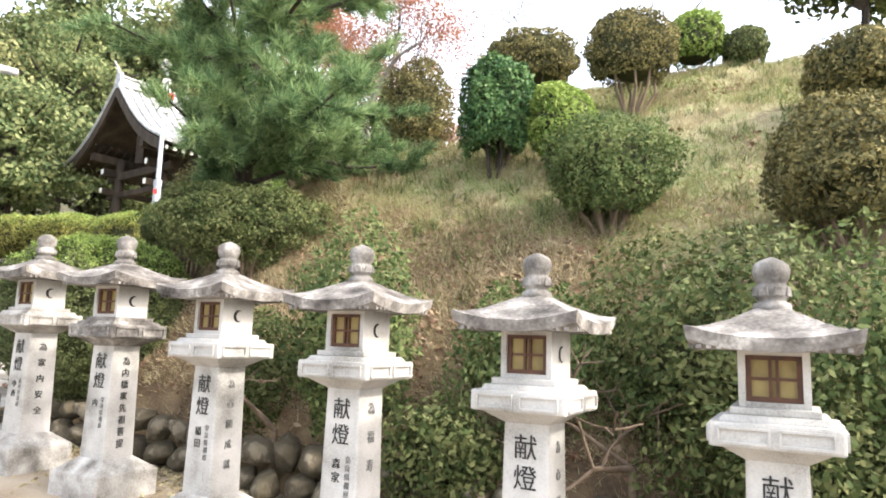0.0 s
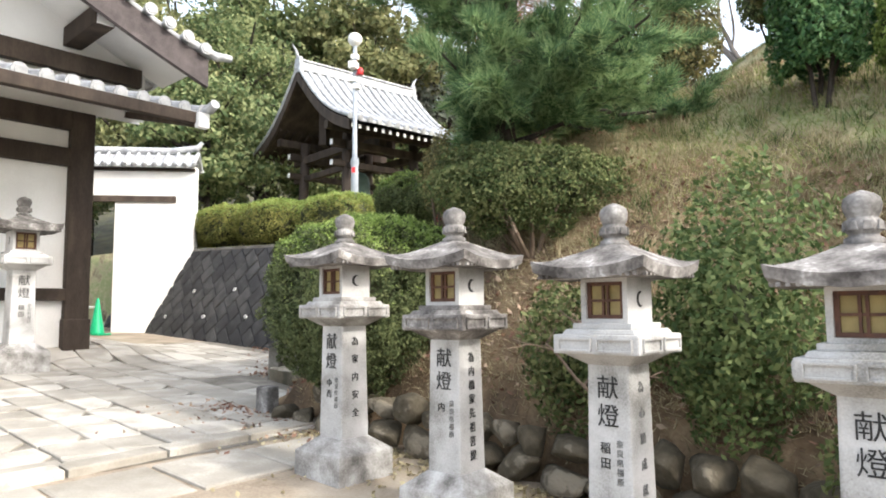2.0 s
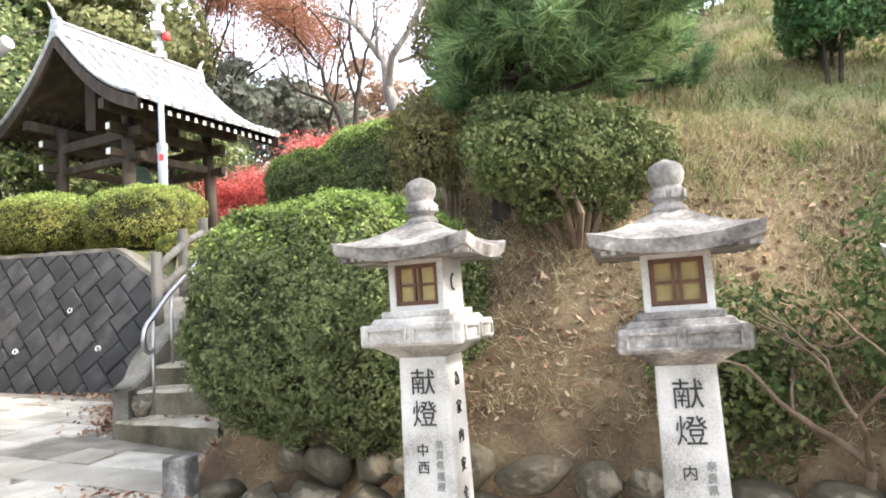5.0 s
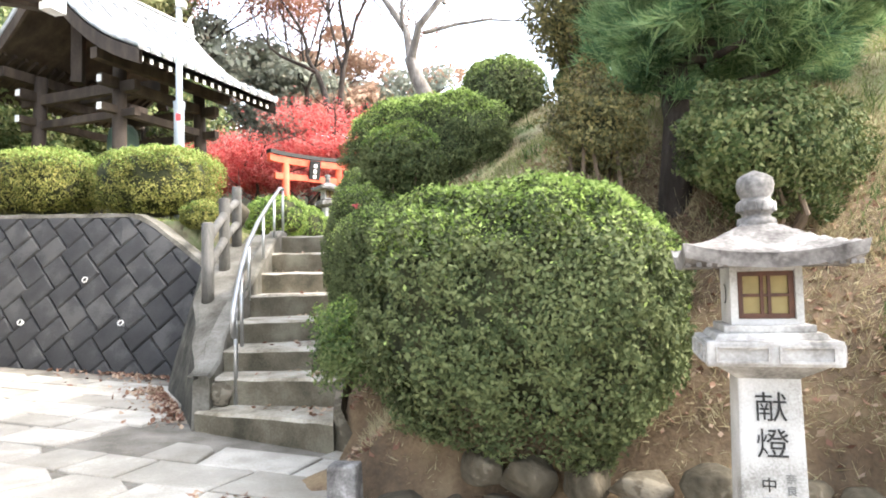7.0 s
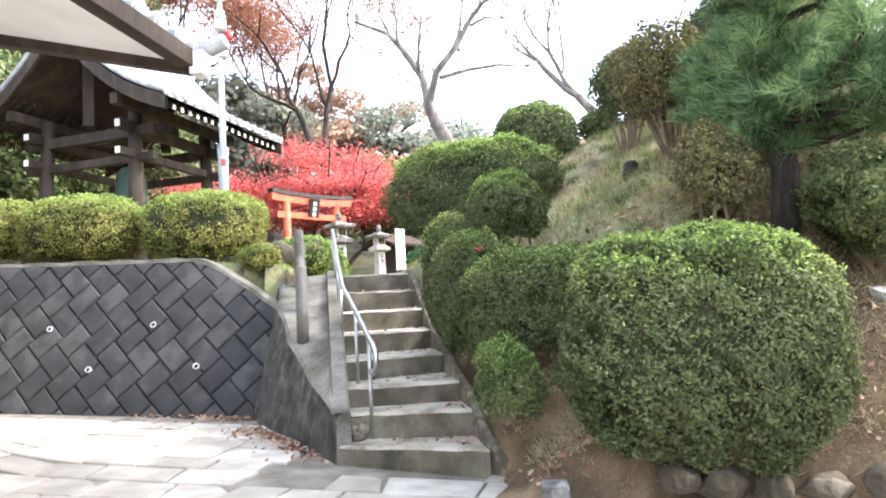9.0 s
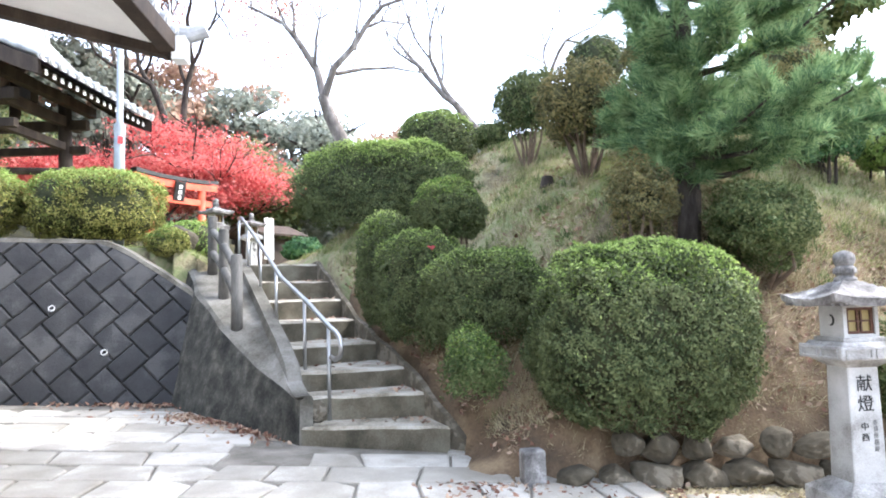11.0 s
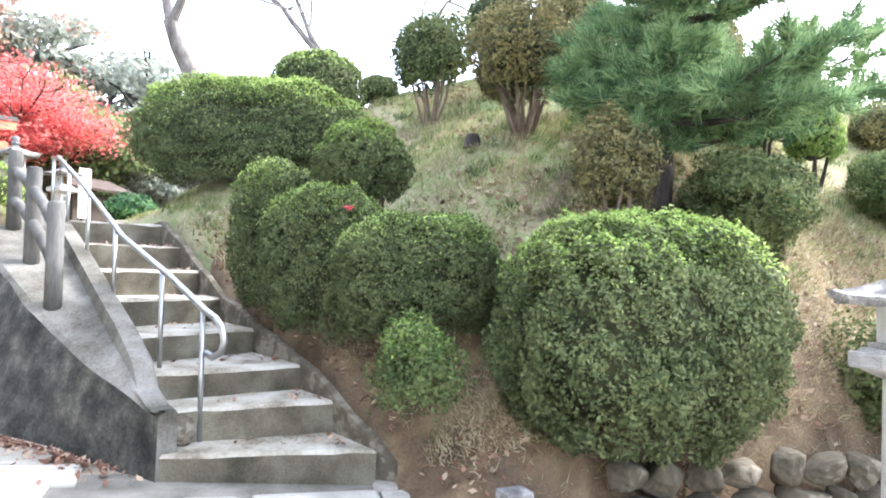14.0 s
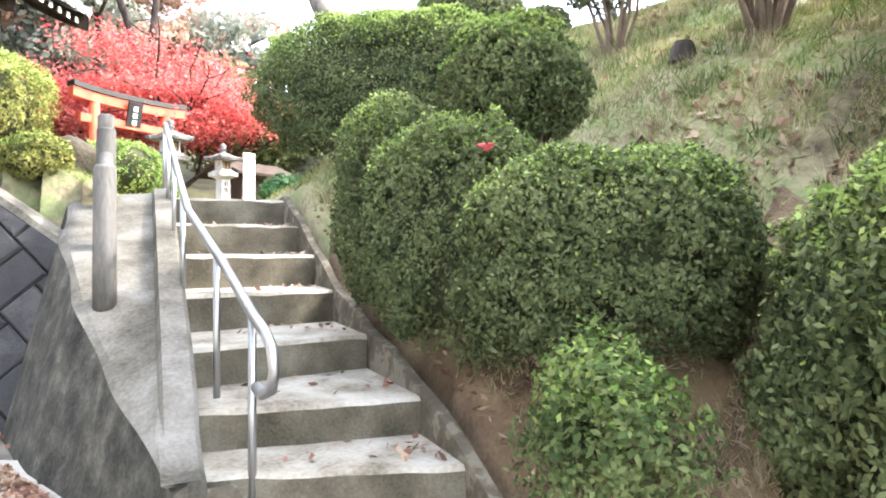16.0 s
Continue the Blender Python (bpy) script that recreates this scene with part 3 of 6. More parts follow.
def build_log_fence():
    lf = thing("log_fence", (-4.9, 10.3, 1.1), "grey concrete fence cast to look like round logs", "fence")
    posts = [(-4.95, 9.54, 1.04, 1.86), (-4.84, 10.34, 1.36, 2.20), (-4.74, 11.13, 1.7, 2.44)]
    for x, y, z0, z1 in posts:
        bm = bmesh.new()
        add_tube(bm, [(x, y, z0 - 0.05), (x, y, (z0 + z1) / 2), (x, y, z1 - 0.015), (x, y, z1)], [0.062, 0.058, 0.058, 0.048], 14)
        part("post", bm, M["faux_wood"], lf, smooth=True)
    for dz in (0.18, 0.45):
        for (x0, y0, _, z0), (x1, y1, _, z1) in zip(posts, posts[1:]):
            bm = bmesh.new()
            add_tube(bm, [(x0, y0, z0 - dz), ((x0 + x1) / 2, (y0 + y1) / 2, (z0 + z1) / 2 - dz + 0.01), (x1, y1, z1 - dz)], [0.045, 0.042, 0.045], 12)
            part("rail", bm, M["faux_wood"], lf, smooth=True)
    return lf


unparent_offset(build_log_fence())


# ---- stone lanterns ----
def text_mesh(name, body, size, gap=0.95):
    cu = bpy.data.curves.new(name, "FONT")
    cu.body, cu.size, cu.extrude = body, size, 0.0015
    cu.align_x, cu.align_y, cu.space_line = "CENTER", "CENTER", gap
    tmp = new(name, cu)
    me = bpy.data.meshes.new_from_object(tmp.evaluated_get(bpy.context.evaluated_depsgraph_get()))
    bpy.data.objects.remove(tmp)
    return me


def roof_bm(half, rise, lift, n=12):
    """A lantern's roof: concave slopes, lifted corners, a thick eave."""
    bm = bmesh.new()

    def height(x, y):
        d = max(abs(x), abs(y)) / half
        c = (abs(x * y) / half ** 2)
        return rise * (1 - d) ** 1.08 + lift * (c ** 2.2) + 0.04

    grid = [[bm.verts.new((half * (2 * i / n - 1), half * (2 * j / n - 1), height(half * (2 * i / n - 1), half * (2 * j / n - 1)))) for i in range(n + 1)] for j in range(n + 1)]
    under = [[bm.verts.new((0.97 * half * (2 * i / n - 1), 0.97 * half * (2 * j / n - 1),
                            height(half * (2 * i / n - 1), half * (2 * j / n - 1)) - 0.045 if max(abs(2 * i / n - 1), abs(2 * j / n - 1)) > 0.99 else 0.0))
              for i in range(n + 1)] for j in range(n + 1)]
    for j in range(n):
        for i in range(n):
            bm.faces.new((grid[j][i], grid[j][i + 1], grid[j + 1][i + 1], grid[j + 1][i]))
            bm.faces.new((under[j][i], under[j + 1][i], under[j + 1][i + 1], under[j][i + 1]))
    for i in range(n):
        bm.faces.new((grid[0][i], under[0][i], under[0][i + 1], grid[0][i + 1]))
        bm.faces.new((grid[n][i], grid[n][i + 1], under[n][i + 1], under[n][i]))
        bm.faces.new((grid[i][0], grid[i + 1][0], under[i + 1][0], under[i][0]))
        bm.faces.new((grid[i][n], under[i][n], under[i + 1][n], grid[i + 1][n]))
    return bm


GLYPHS = {}


def inscribe(ln, chars, size, pitch, m, mat, label=""):
    """One object a character, down a column that starts at the pose m."""
    for k, ch in enumerate(chars):
        if (ch, size) not in GLYPHS:
            GLYPHS[ch, size] = text_mesh("character", ch, size)
        me = GLYPHS[ch, size].copy()
        me.materials.append(mat)
        ob = new("character", me)
        ob.parent = ln
        ob.matrix_basis = m @ pose(0, -pitch * k, 0)
        if label:
            ob["label"] = label


FRONT = ("中西", "内", "稲田", "森家")
SIDES = (("為家内安全", 0.056, 0.106), ("為内橋家先祖菩提", 0.054, 0.070), ("為心願成就", 0.05, 0.105), ("為福寿", 0.06, 0.13))


def stone_lantern(x, y, z, turn, side=0, front=0, label="pale granite votive lantern with black carved inscription", scale=1.0, group="row of votive lanterns", tint=0):
    ln = thing("stone_lantern", (x, y, z), label, "stone lantern", group, turn)
    ln.scale = (scale,) * 3
    rng = np.random.default_rng(int(abs(100 + 17 * x)))
    plat = M[("granite", "granite_dark", "granite_mid")[tint]]
    bm = box_bm((0.425, 0.425, 0.28), (0, 0, -0.055), 0.014)
    add_box(bm, (0.415, 0.415, 0.075), (0, 0, 0.222), 0.006, top=0.52)
    part("base", bm, M["granite_mid"], ln, "grey granite foot block")
    part("pillar", box_bm((0.212, 0.212, 0.70), (0, 0, 0.27), 0.012, top=0.90), M["granite"], ln)
    bm = box_bm((0.186, 0.186, 0.055), (0, 0, 0.958), 0.006, top=1.9)
    add_box(bm, (0.398, 0.398, 0.082), (0, 0, 1.008), 0.01)
    add_box(bm, (0.345, 0.345, 0.022), (0, 0, 1.089), 0.006, top=0.92)
    add_box(bm, (0.275, 0.275, 0.026), (0, 0, 1.110), 0.006)
    for k in range(4):
        turnm = pose(0, 0, 0, 0, 0, 90 * k)
        for sx in (-0.092, 0.092):
            for dx, dz, w, h in ((0, 0.048, 0.152, 0.008), (0, 0, 0.152, 0.008), (-0.076, 0.004, 0.008, 0.048), (0.076, 0.004, 0.008, 0.048)):
                add_box(bm, (w, 0.016, h), (sx + dx, -0.2, 1.020 + dz), m=turnm)
    part("platform", bm, plat, ln)
    # fire box: four corner posts, sills, wooden lattice on two faces, stone cheeks on the others
    cheeks = {}
    for sx in (-1, 1):
        for sy in (-1, 1):
            part("corner_post", box_bm((0.024, 0.03, 0.20), (sx * 0.098, sy * 0.095, 1.132), 0.003), M["granite"], ln)
        part("sill", box_bm((0.174, 0.028, 0.022), (0, sx * 0.095, 1.132)), M["granite"], ln)
        part("lintel", box_bm((0.174, 0.028, 0.02), (0, sx * 0.095, 1.310)), M["granite"], ln)
        cheeks[sx] = part("cheek_panel", box_bm((0.026, 0.162, 0.20), (sx * 0.0965, 0, 1.132)), M["granite"], ln)
    for sy in (-1, 1):
        pane = part("window_pane", box_bm((0.172, 0.008, 0.158), (0, sy * 0.080, 1.153)), M["amber"], ln, "amber window panel")
        bm = bmesh.new()
        for px, w in ((-0.078, 0.018), (-0.011, 0.010), (0.011, 0.010), (0.078, 0.018)):
            add_box(bm, (w, 0.014, 0.154), (px, sy * 0.090, 1.155))
        for pz, h in ((1.155, 0.016), (1.226, 0.010), (1.294, 0.015)):
            add_box(bm, (0.172, 0.012, h), (0, sy * 0.0905, pz))
        part("lattice", bm, M["lattice"], pane, "reddish brown wooden window lattice")
    # flat dark crescent on the uncut cheek, painting the shade of an opening
    for sx in (-1, 1):
        bm = bmesh.new()
        pts_o = [(0.0 + 0.034 * math.cos(t), 1.236 + 0.034 * math.sin(t)) for t in np.linspace(math.radians(55), math.radians(305), 13)]
        pts_i = [(0.014 + 0.028 * math.cos(t), 1.236 + 0.028 * math.sin(t)) for t in np.linspace(math.radians(75), math.radians(285), 13)]
        vo = [bm.verts.new((sx * 0.1112, p[0], p[1])) for p in pts_o]
        vi = [bm.verts.new((sx * 0.1112, p[0], p[1])) for p in pts_i]
        for k in range(12):
            bm.faces.new((vo[k], vo[k + 1], vi[k + 1], vi[k]))
        part("crescent_shade", bm, M["hollow"], cheeks[sx], "flat crescent moon coloured dark as a shaded opening")
    bm = bmesh.new()
    for k in range(4):
        for i in range(15):
            add_box(bm, (0.015, 0.015, 0.015), (-0.217 + 0.031 * i, -0.245, 1.326), m=pose(0, 0, 0, 0, 0, 90 * k))
    tagged(part("eave_bead", bm, M["granite_dark"], ln), kind="stuff")
    rb = roof_bm(0.264, 0.135, 0.038, 16)
    for v in rb.verts:
        v.co.z += 1.325 + rng.normal(0, 0.0010)
    part("roof", rb, M["granite_dark"], ln, "lichen-stained grey stone roof")
    fin = lathe_bm([(0.058, 1.455), (0.064, 1.476), (0.060, 1.490), (0.047, 1.496), (0.047, 1.505), (0.055, 1.512), (0.060, 1.532), (0.056, 1.551),
                    (0.046, 1.557), (0.049, 1.564), (0.058, 1.582), (0.062, 1.606), (0.056, 1.629), (0.038, 1.643), (0.018, 1.651), (0.003, 1.657)])
    finial = part("finial", fin, M["granite_fin"], ln, "jewel-shaped stone finial", smooth=True)
    bm = bmesh.new()
    for k in range(8):
        add_box(bm, (0.036, 0.012, 0.034), (0, -0.0585, 1.514), 0.005, top=0.7, m=pose(0, 0, 0, 0, 0, 45 * k + 22))
    part("lotus_petals", bm, M["granite_fin"], finial, "ring of carved lotus petals")
    inscribe(ln, "献燈", 0.102, 0.117, pose(0.0, -0.0996, 0.862, 89.1, 0, 0), M["ink"])
    inscribe(ln, FRONT[front % 4], 0.050, 0.062, pose(-0.016, -0.1028, 0.617, 89.1, 0, 0), M["ink"])
    inscribe(ln, "奈良県橿原", 0.034, 0.038, pose(0.05, -0.1024, 0.640, 89.1, 0, 0), M["ink_pale"], "fine grey lettering")
    chars, size, pitch = SIDES[side % 4]
    inscribe(ln, chars, size, pitch, pose(0.0996, 0.0, 0.865, 89.1, 0, 90), M["ink"] if side < 2 else M["ink_pale"])
    return ln


LANTERN_TOP = (1.589, 1.530, 1.446, 1.386, 1.307, 1.258, 1.19)
for k in range(7):
    lx, ly = ab((-4.769, -3.85, -2.922, -1.987, -1.056, -0.168, 0.74)[k], (2.66, 2.647, 2.645, 2.643, 2.63, 2.63, 2.63)[k])
    stone_lantern(lx, ly, LANTERN_TOP[k] - 1.657, UV_TURN + (0, 3, -1, 1, 0, 2, 0)[k], side=(0, 1, 2, 3, 2, 3, 2)[k], front=k,
                  label=("pale granite votive lantern with black inscription, grey weathered roof", "pale granite votive lantern, its platform dark with weathering")[k == 1],
                  tint=(2, 1, 0, 0, 0, 0, 0)[k])
stone_lantern(-7.78, 7.36, float(plaza(-7.78, 7.36)) - 0.03, 60, side=2, front=2, label="pale granite votive lantern in front of the white building", scale=1.26, group="")


# ---- leafy things ----


def bush(name, x, y, ztop, r, mat, label, count, leaf=0.026, power=2.6, amount=0.06, turn=0.0, base=None, stems=0, low=-0.7, seed=1, core=0.86, group="", deep=0.085, height=None, fresh=None, tuck=0.16):
    """A shrub: leafy skin over a core coloured dark as inner shade, with stems where they show."""
    rng = np.random.default_rng(seed)
    zb = on_land(x, y) if base is None else base
    rz = (ztop - zb) / 2 if height is None else height / 2
    zc = ztop - rz
    th = thing(name, (x, y, zb - 0.02), label, "shrub", group, turn)
    off = zc - zb + 0.02
    p, nrm = shell(rng, count, (r[0], r[1], rz), power, amount, deep, low, tuck)
    p[:, 2] += off
    link("foliage", mesh_np("foliage", leaves(rng, p, nrm, leaf), 4), th, mats=[mat])
    # upward leaves get a brighter green: new growth plus painted top light
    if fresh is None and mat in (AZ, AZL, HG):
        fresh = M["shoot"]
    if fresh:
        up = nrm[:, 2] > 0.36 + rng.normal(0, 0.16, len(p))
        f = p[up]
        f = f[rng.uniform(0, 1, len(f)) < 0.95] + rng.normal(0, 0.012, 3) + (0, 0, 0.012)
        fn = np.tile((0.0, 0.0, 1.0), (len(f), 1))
        link("fresh_growth", mesh_np("fresh_growth", leaves(rng, f + rng.normal(0, 0.008, f.shape), fn, leaf * 0.95, 0.75), 4), th, "fresh top growth, its green brightened to paint light from above", [fresh])
    # solid filler core; its dark colour paints the shade seen through leaf gaps
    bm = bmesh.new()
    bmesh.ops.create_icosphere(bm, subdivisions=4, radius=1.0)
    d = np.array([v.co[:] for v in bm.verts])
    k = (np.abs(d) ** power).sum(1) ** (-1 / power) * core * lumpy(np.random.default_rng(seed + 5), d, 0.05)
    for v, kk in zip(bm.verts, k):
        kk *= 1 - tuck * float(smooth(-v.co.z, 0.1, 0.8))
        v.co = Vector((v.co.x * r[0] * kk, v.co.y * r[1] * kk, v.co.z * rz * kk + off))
    part("core", bm, M["core"], th, "solid core coloured dark as the shade between leaves", smooth=True)
    if stems:
        bm = bmesh.new()
        for i in range(stems):
            ang = 6.28 * i / stems + rng.uniform(-0.4, 0.4)
            e = Vector((r[0] * 0.6 * math.cos(ang), r[1] * 0.6 * math.sin(ang), off - rz * 0.25))
            s = Vector((0.06 * math.cos(ang), 0.06 * math.sin(ang), -0.05))
            mid = s.lerp(e, 0.5) + Vector(rng.normal(0, 0.04, 3))
            add_tube(bm, [s, mid, e], [0.022, 0.016, 0.009], 6)
        part("branchwork", bm, M["twig"] if stems > 6 else M["bark"], th, "bare brown stems")
    return th


G1, G2 = "clipped azaleas on the slope", "clipped hedge on the terrace"
AZ, AZL, HG, SD, SB, CM, SP = (M[k] for k in ("azalea", "azalea_light", "hedge", "shrub_dark", "shrub_brown", "camellia", "sprawl"))
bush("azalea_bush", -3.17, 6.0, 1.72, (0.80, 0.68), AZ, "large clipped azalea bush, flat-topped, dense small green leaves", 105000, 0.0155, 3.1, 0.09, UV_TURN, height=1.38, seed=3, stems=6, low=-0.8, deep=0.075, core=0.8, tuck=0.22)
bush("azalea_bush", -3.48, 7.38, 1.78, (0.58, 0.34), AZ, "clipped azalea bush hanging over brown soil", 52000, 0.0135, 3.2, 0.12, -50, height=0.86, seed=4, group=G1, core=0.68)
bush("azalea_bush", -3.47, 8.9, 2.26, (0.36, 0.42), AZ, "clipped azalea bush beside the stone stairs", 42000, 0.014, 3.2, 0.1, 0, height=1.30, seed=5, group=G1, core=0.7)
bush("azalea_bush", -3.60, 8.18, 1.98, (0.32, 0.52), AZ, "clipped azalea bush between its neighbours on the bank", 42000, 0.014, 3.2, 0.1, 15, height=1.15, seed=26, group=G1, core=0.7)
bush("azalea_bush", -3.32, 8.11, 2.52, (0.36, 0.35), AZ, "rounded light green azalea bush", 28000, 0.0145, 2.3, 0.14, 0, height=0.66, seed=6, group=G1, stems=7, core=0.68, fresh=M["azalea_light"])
bush("young_shrub", -3.94, 6.94, 1.13, (0.24, 0.30), SP, "small fresh green shrub on the bank", 7000, 0.016, 2.0, 0.3, 0, height=0.62, seed=7, core=0.3, deep=0.38, fresh=M["azalea_light"])
bush("azalea_bush", -2.47, 10.95, 3.58, (1.30, 0.42), AZ, "long clipped azalea mound near the top of the stairs", 60000, 0.019, 2.5, 0.13, -60, height=1.36, seed=8, group=G1, core=0.74, stems=6)
bush("azalea_bush", -1.25, 11.26, 4.26, (0.57, 0.58), AZ, "dome-shaped clipped azalea on the crest", 14000, 0.026, 2.6, 0.05, 0, height=1.1, seed=9, group=G1)
bush("azalea_bush", -0.22, 11.16, 4.22, (0.28, 0.25), SD, "small dark rounded shrub on the crest", 3500, 0.024, 2.2, 0.08, 0, height=0.5, seed=10, group=G1, stems=4)
bush("azalea_bush", -0.82, 9.64, 4.52, (0.31, 0.58), SD, "dark clipped shrub on bare stems", 11000, 0.024, 2.4, 0.12, 0, height=1.0, seed=11, stems=10, group=G1, core=0.7, deep=0.14)
bush("azalea_bush", -1.73, 7.70, 3.82, (0.62, 0.50), SB, "leaning brownish shrub with many bare stems", 17000, 0.022, 2.2, 0.16, 25, height=0.92, seed=12, stems=16, group=G1, core=0.62, deep=0.16)
bush("azalea_bush", 1.29, 10.17, 5.65, (0.46, 0.48), SD, "dark rounded shrub on the hilltop", 6000, 0.028, 2.4, 0.08, 0, height=1.0, seed=13, stems=6, group=G1)
bush("azalea_bush", -2.48, 6.40, 2.50, (0.29, 0.31), SB, "brownish shrub with thin branches beside the pine", 12000, 0.0155, 2.2, 0.3, 0, seed=14, stems=10, height=0.72, low=-0.8, core=0.5, deep=0.2)
bush("azalea_bush", -1.73, 5.8, 2.27, (0.45, 0.72), SD, "wide dark shrub under the pine", 36000, 0.0165, 2.3, 0.24, -60, seed=15, height=0.74, stems=9, low=-0.9, core=0.55, deep=0.18)
bush("camellia_bush", 0.48, 6.25, 3.66, (0.36, 0.34), CM, "glossy deep green rounded camellia", 15000, 0.026, 2.1, 0.2, 0, height=1.0, seed=16, core=0.7, stems=4)
bush("azalea_bush", 1.06, 5.9, 3.27, (0.31, 0.27), AZL, "yellow-green clipped shrub on the slope", 9000, 0.021, 2.2, 0.16, 0, height=0.72, seed=17, group=G1, stems=4)
bush("azalea_bush", 1.31, 5.21, 2.75, (0.50, 0.41), SP, "rounded olive shrub standing on thin stems", 18000, 0.019, 2.4, 0.18, 0, height=0.86, seed=18, stems=11, low=-0.8, core=0.6, deep=0.16)
bush("azalea_bush", 2.61, 4.13, 2.57, (0.50, 0.48), SB, "large dull green shrub on the slope", 19000, 0.020, 2.3, 0.14, 0, height=1.0, seed=19, stems=8, core=0.66)
bush("azalea_bush", -0.39, 7.7, 4.25, (0.42, 0.42), SB, "tall brown-green shrub behind the pine", 14000, 0.022, 2.4, 0.14, 0, height=1.24, seed=27, stems=7, core=0.66, deep=0.14)
bush("azalea_bush", 1.17, 8.82, 5.23, (0.63, 0.45), SB, "clipped brown-green shrub on the hilltop", 13000, 0.024, 2.5, 0.08, 0, height=0.8, seed=20, stems=6, group=G1)
bush("azalea_bush", 2.09, 7.33, 4.80, (0.50, 0.40), SB, "wide clipped shrub on the hilltop", 13000, 0.022, 2.5, 0.08, 0, height=0.95, seed=21, stems=8, group=G1)
bush("azalea_bush", 3.29, 8.5, 5.42, (0.39, 0.38), AZL, "bright green clipped shrub on the hilltop", 6000, 0.026, 2.3, 0.08, 0, height=0.8, seed=22, group=G1)
bush("azalea_bush", 3.88, 8.32, 5.17, (0.30, 0.30), SD, "small dark rounded shrub on the hilltop", 4000, 0.026, 2.3, 0.10, 0, height=0.6, seed=23, group=G1)
bush("azalea_bush", 3.66, 5.52, 3.74, (0.52, 0.48), SB, "dark rounded shrub high on the slope", 12000, 0.024, 2.3, 0.10, 0, height=0.8, seed=24, group=G1, stems=5)
# low sprawling shrubs behind the lanterns
for k, (a_, b_, zt, ra, rb, n_) in enumerate([(-2.75, 3.52, 1.56, 0.47, 0.36, 9000), (-3.65, 3.62, 1.12, 0.42, 0.34, 6000), (-1.55, 3.85, 1.35, 0.6, 0.45, 9000),
                                             (-0.55, 3.75, 1.52, 0.72, 0.5, 13000), (0.55, 3.8, 1.5, 0.75, 0.5, 12000), (-0.1, 3.3, 0.75, 0.55, 0.36, 8000), (1.6, 4.0, 1.55, 0.8, 0.55, 10000), (-1.9, 3.35, 0.62, 0.4, 0.26, 4500)]):
    bx, by = ab(a_, b_)
    bush("sprawling_shrub", bx, by, zt, (ra, rb), SP if k % 2 == 0 else SD, "loose sprawling green shrub behind the lanterns", int(n_ * 1.25), 0.023, 2.1, 0.30, UV_TURN, height=zt - 0.15 if zt > 1 else zt + 0.1,
         seed=50 + k, core=0.36, deep=0.30, group="shrubs behind the lanterns", low=-0.9)
# hedge on the terrace
for k, (hx, hy, zt, rx, ry) in enumerate([(-5.83, 12.6, 3.14, 0.84, 0.70), (-7.4, 13.1, 3.16, 0.84, 0.64), (-8.75, 13.6, 3.2, 0.8, 0.6), (-10.1, 14.3, 3.25, 0.8, 0.6)]):
    bush("hedge", hx, hy, zt, (rx, ry), HG, "yellow-green clipped hedge mound above the retaining wall", 26000, 0.019, 3.0, 0.05, -27, seed=70 + k, group=G2)
bush("azalea_bush", -5.17, 11.55, 2.33, (0.25, 0.24), HG, "small round clipped bush at the wall's end", 6000, 0.018, 2.2, 0.06, 0, height=0.44, seed=75, fresh=M["azalea_light"])
for k, (hx, hy, zt, rr) in enumerate([(-4.2, 14.4, 2.75, 0.5), (-3.75, 15.3, 2.7, 0.45), (-3.5, 16.0, 2.6, 0.4)]):
    bush("azalea_bush", hx, hy, zt, (rr, rr), AZL, "rounded green bush beside the upper path", 4500, 0.026, 2.8, 0.05, 0, seed=80 + k, group="bushes beside the upper path")
bush("broadleaf_shrub", -1.2, 16.6, 2.75, (0.5, 0.5), CM, "broad-leaved green plant beside the path", 2600, 0.06, 2.0, 0.15, 0, seed=85, core=0.6)


# ---- trees ----
def grow(rng, bm, tips, p, d, length, radius, depth, spread=0.55, up=0.15, sides=6, kink=0.12, joints=4, split=(2, 3), first=None):
    """A branching limb as tapered tubes; the ends of the last twigs go into tips."""
    pts, rad = [p.copy()], [radius]
    for i in range(joints):
        d = (d + Vector(rng.normal(0, kink, 3)) + Vector((0, 0, up * 0.3))).normalized()
        pts.append(pts[-1] + d * (length / joints))
        rad.append(radius * (1 - 0.30 * (i + 1) / joints))
    add_tube(first or bm, pts, rad, sides if depth > 1 else 4, cap=False)
    if depth == 0:
        tips.append((pts[-1], d))
        tips.append((pts[-2], d))
        return
    for k in range(int(rng.integers(split[0], split[1] + 1))):
        e = (d + Vector(rng.normal(0, spread, 3)) + Vector((0, 0, up))).normalized()
        q = pts[-1] if k < 2 else pts[int(rng.integers(2, len(pts)))]
        grow(rng, bm, tips, q, e, length * rng.uniform(0.62, 0.82), max(0.006, rad[-1] * (0.86 if k == 0 else 0.70)), depth - 1, spread, up, sides, kink, joints, split)


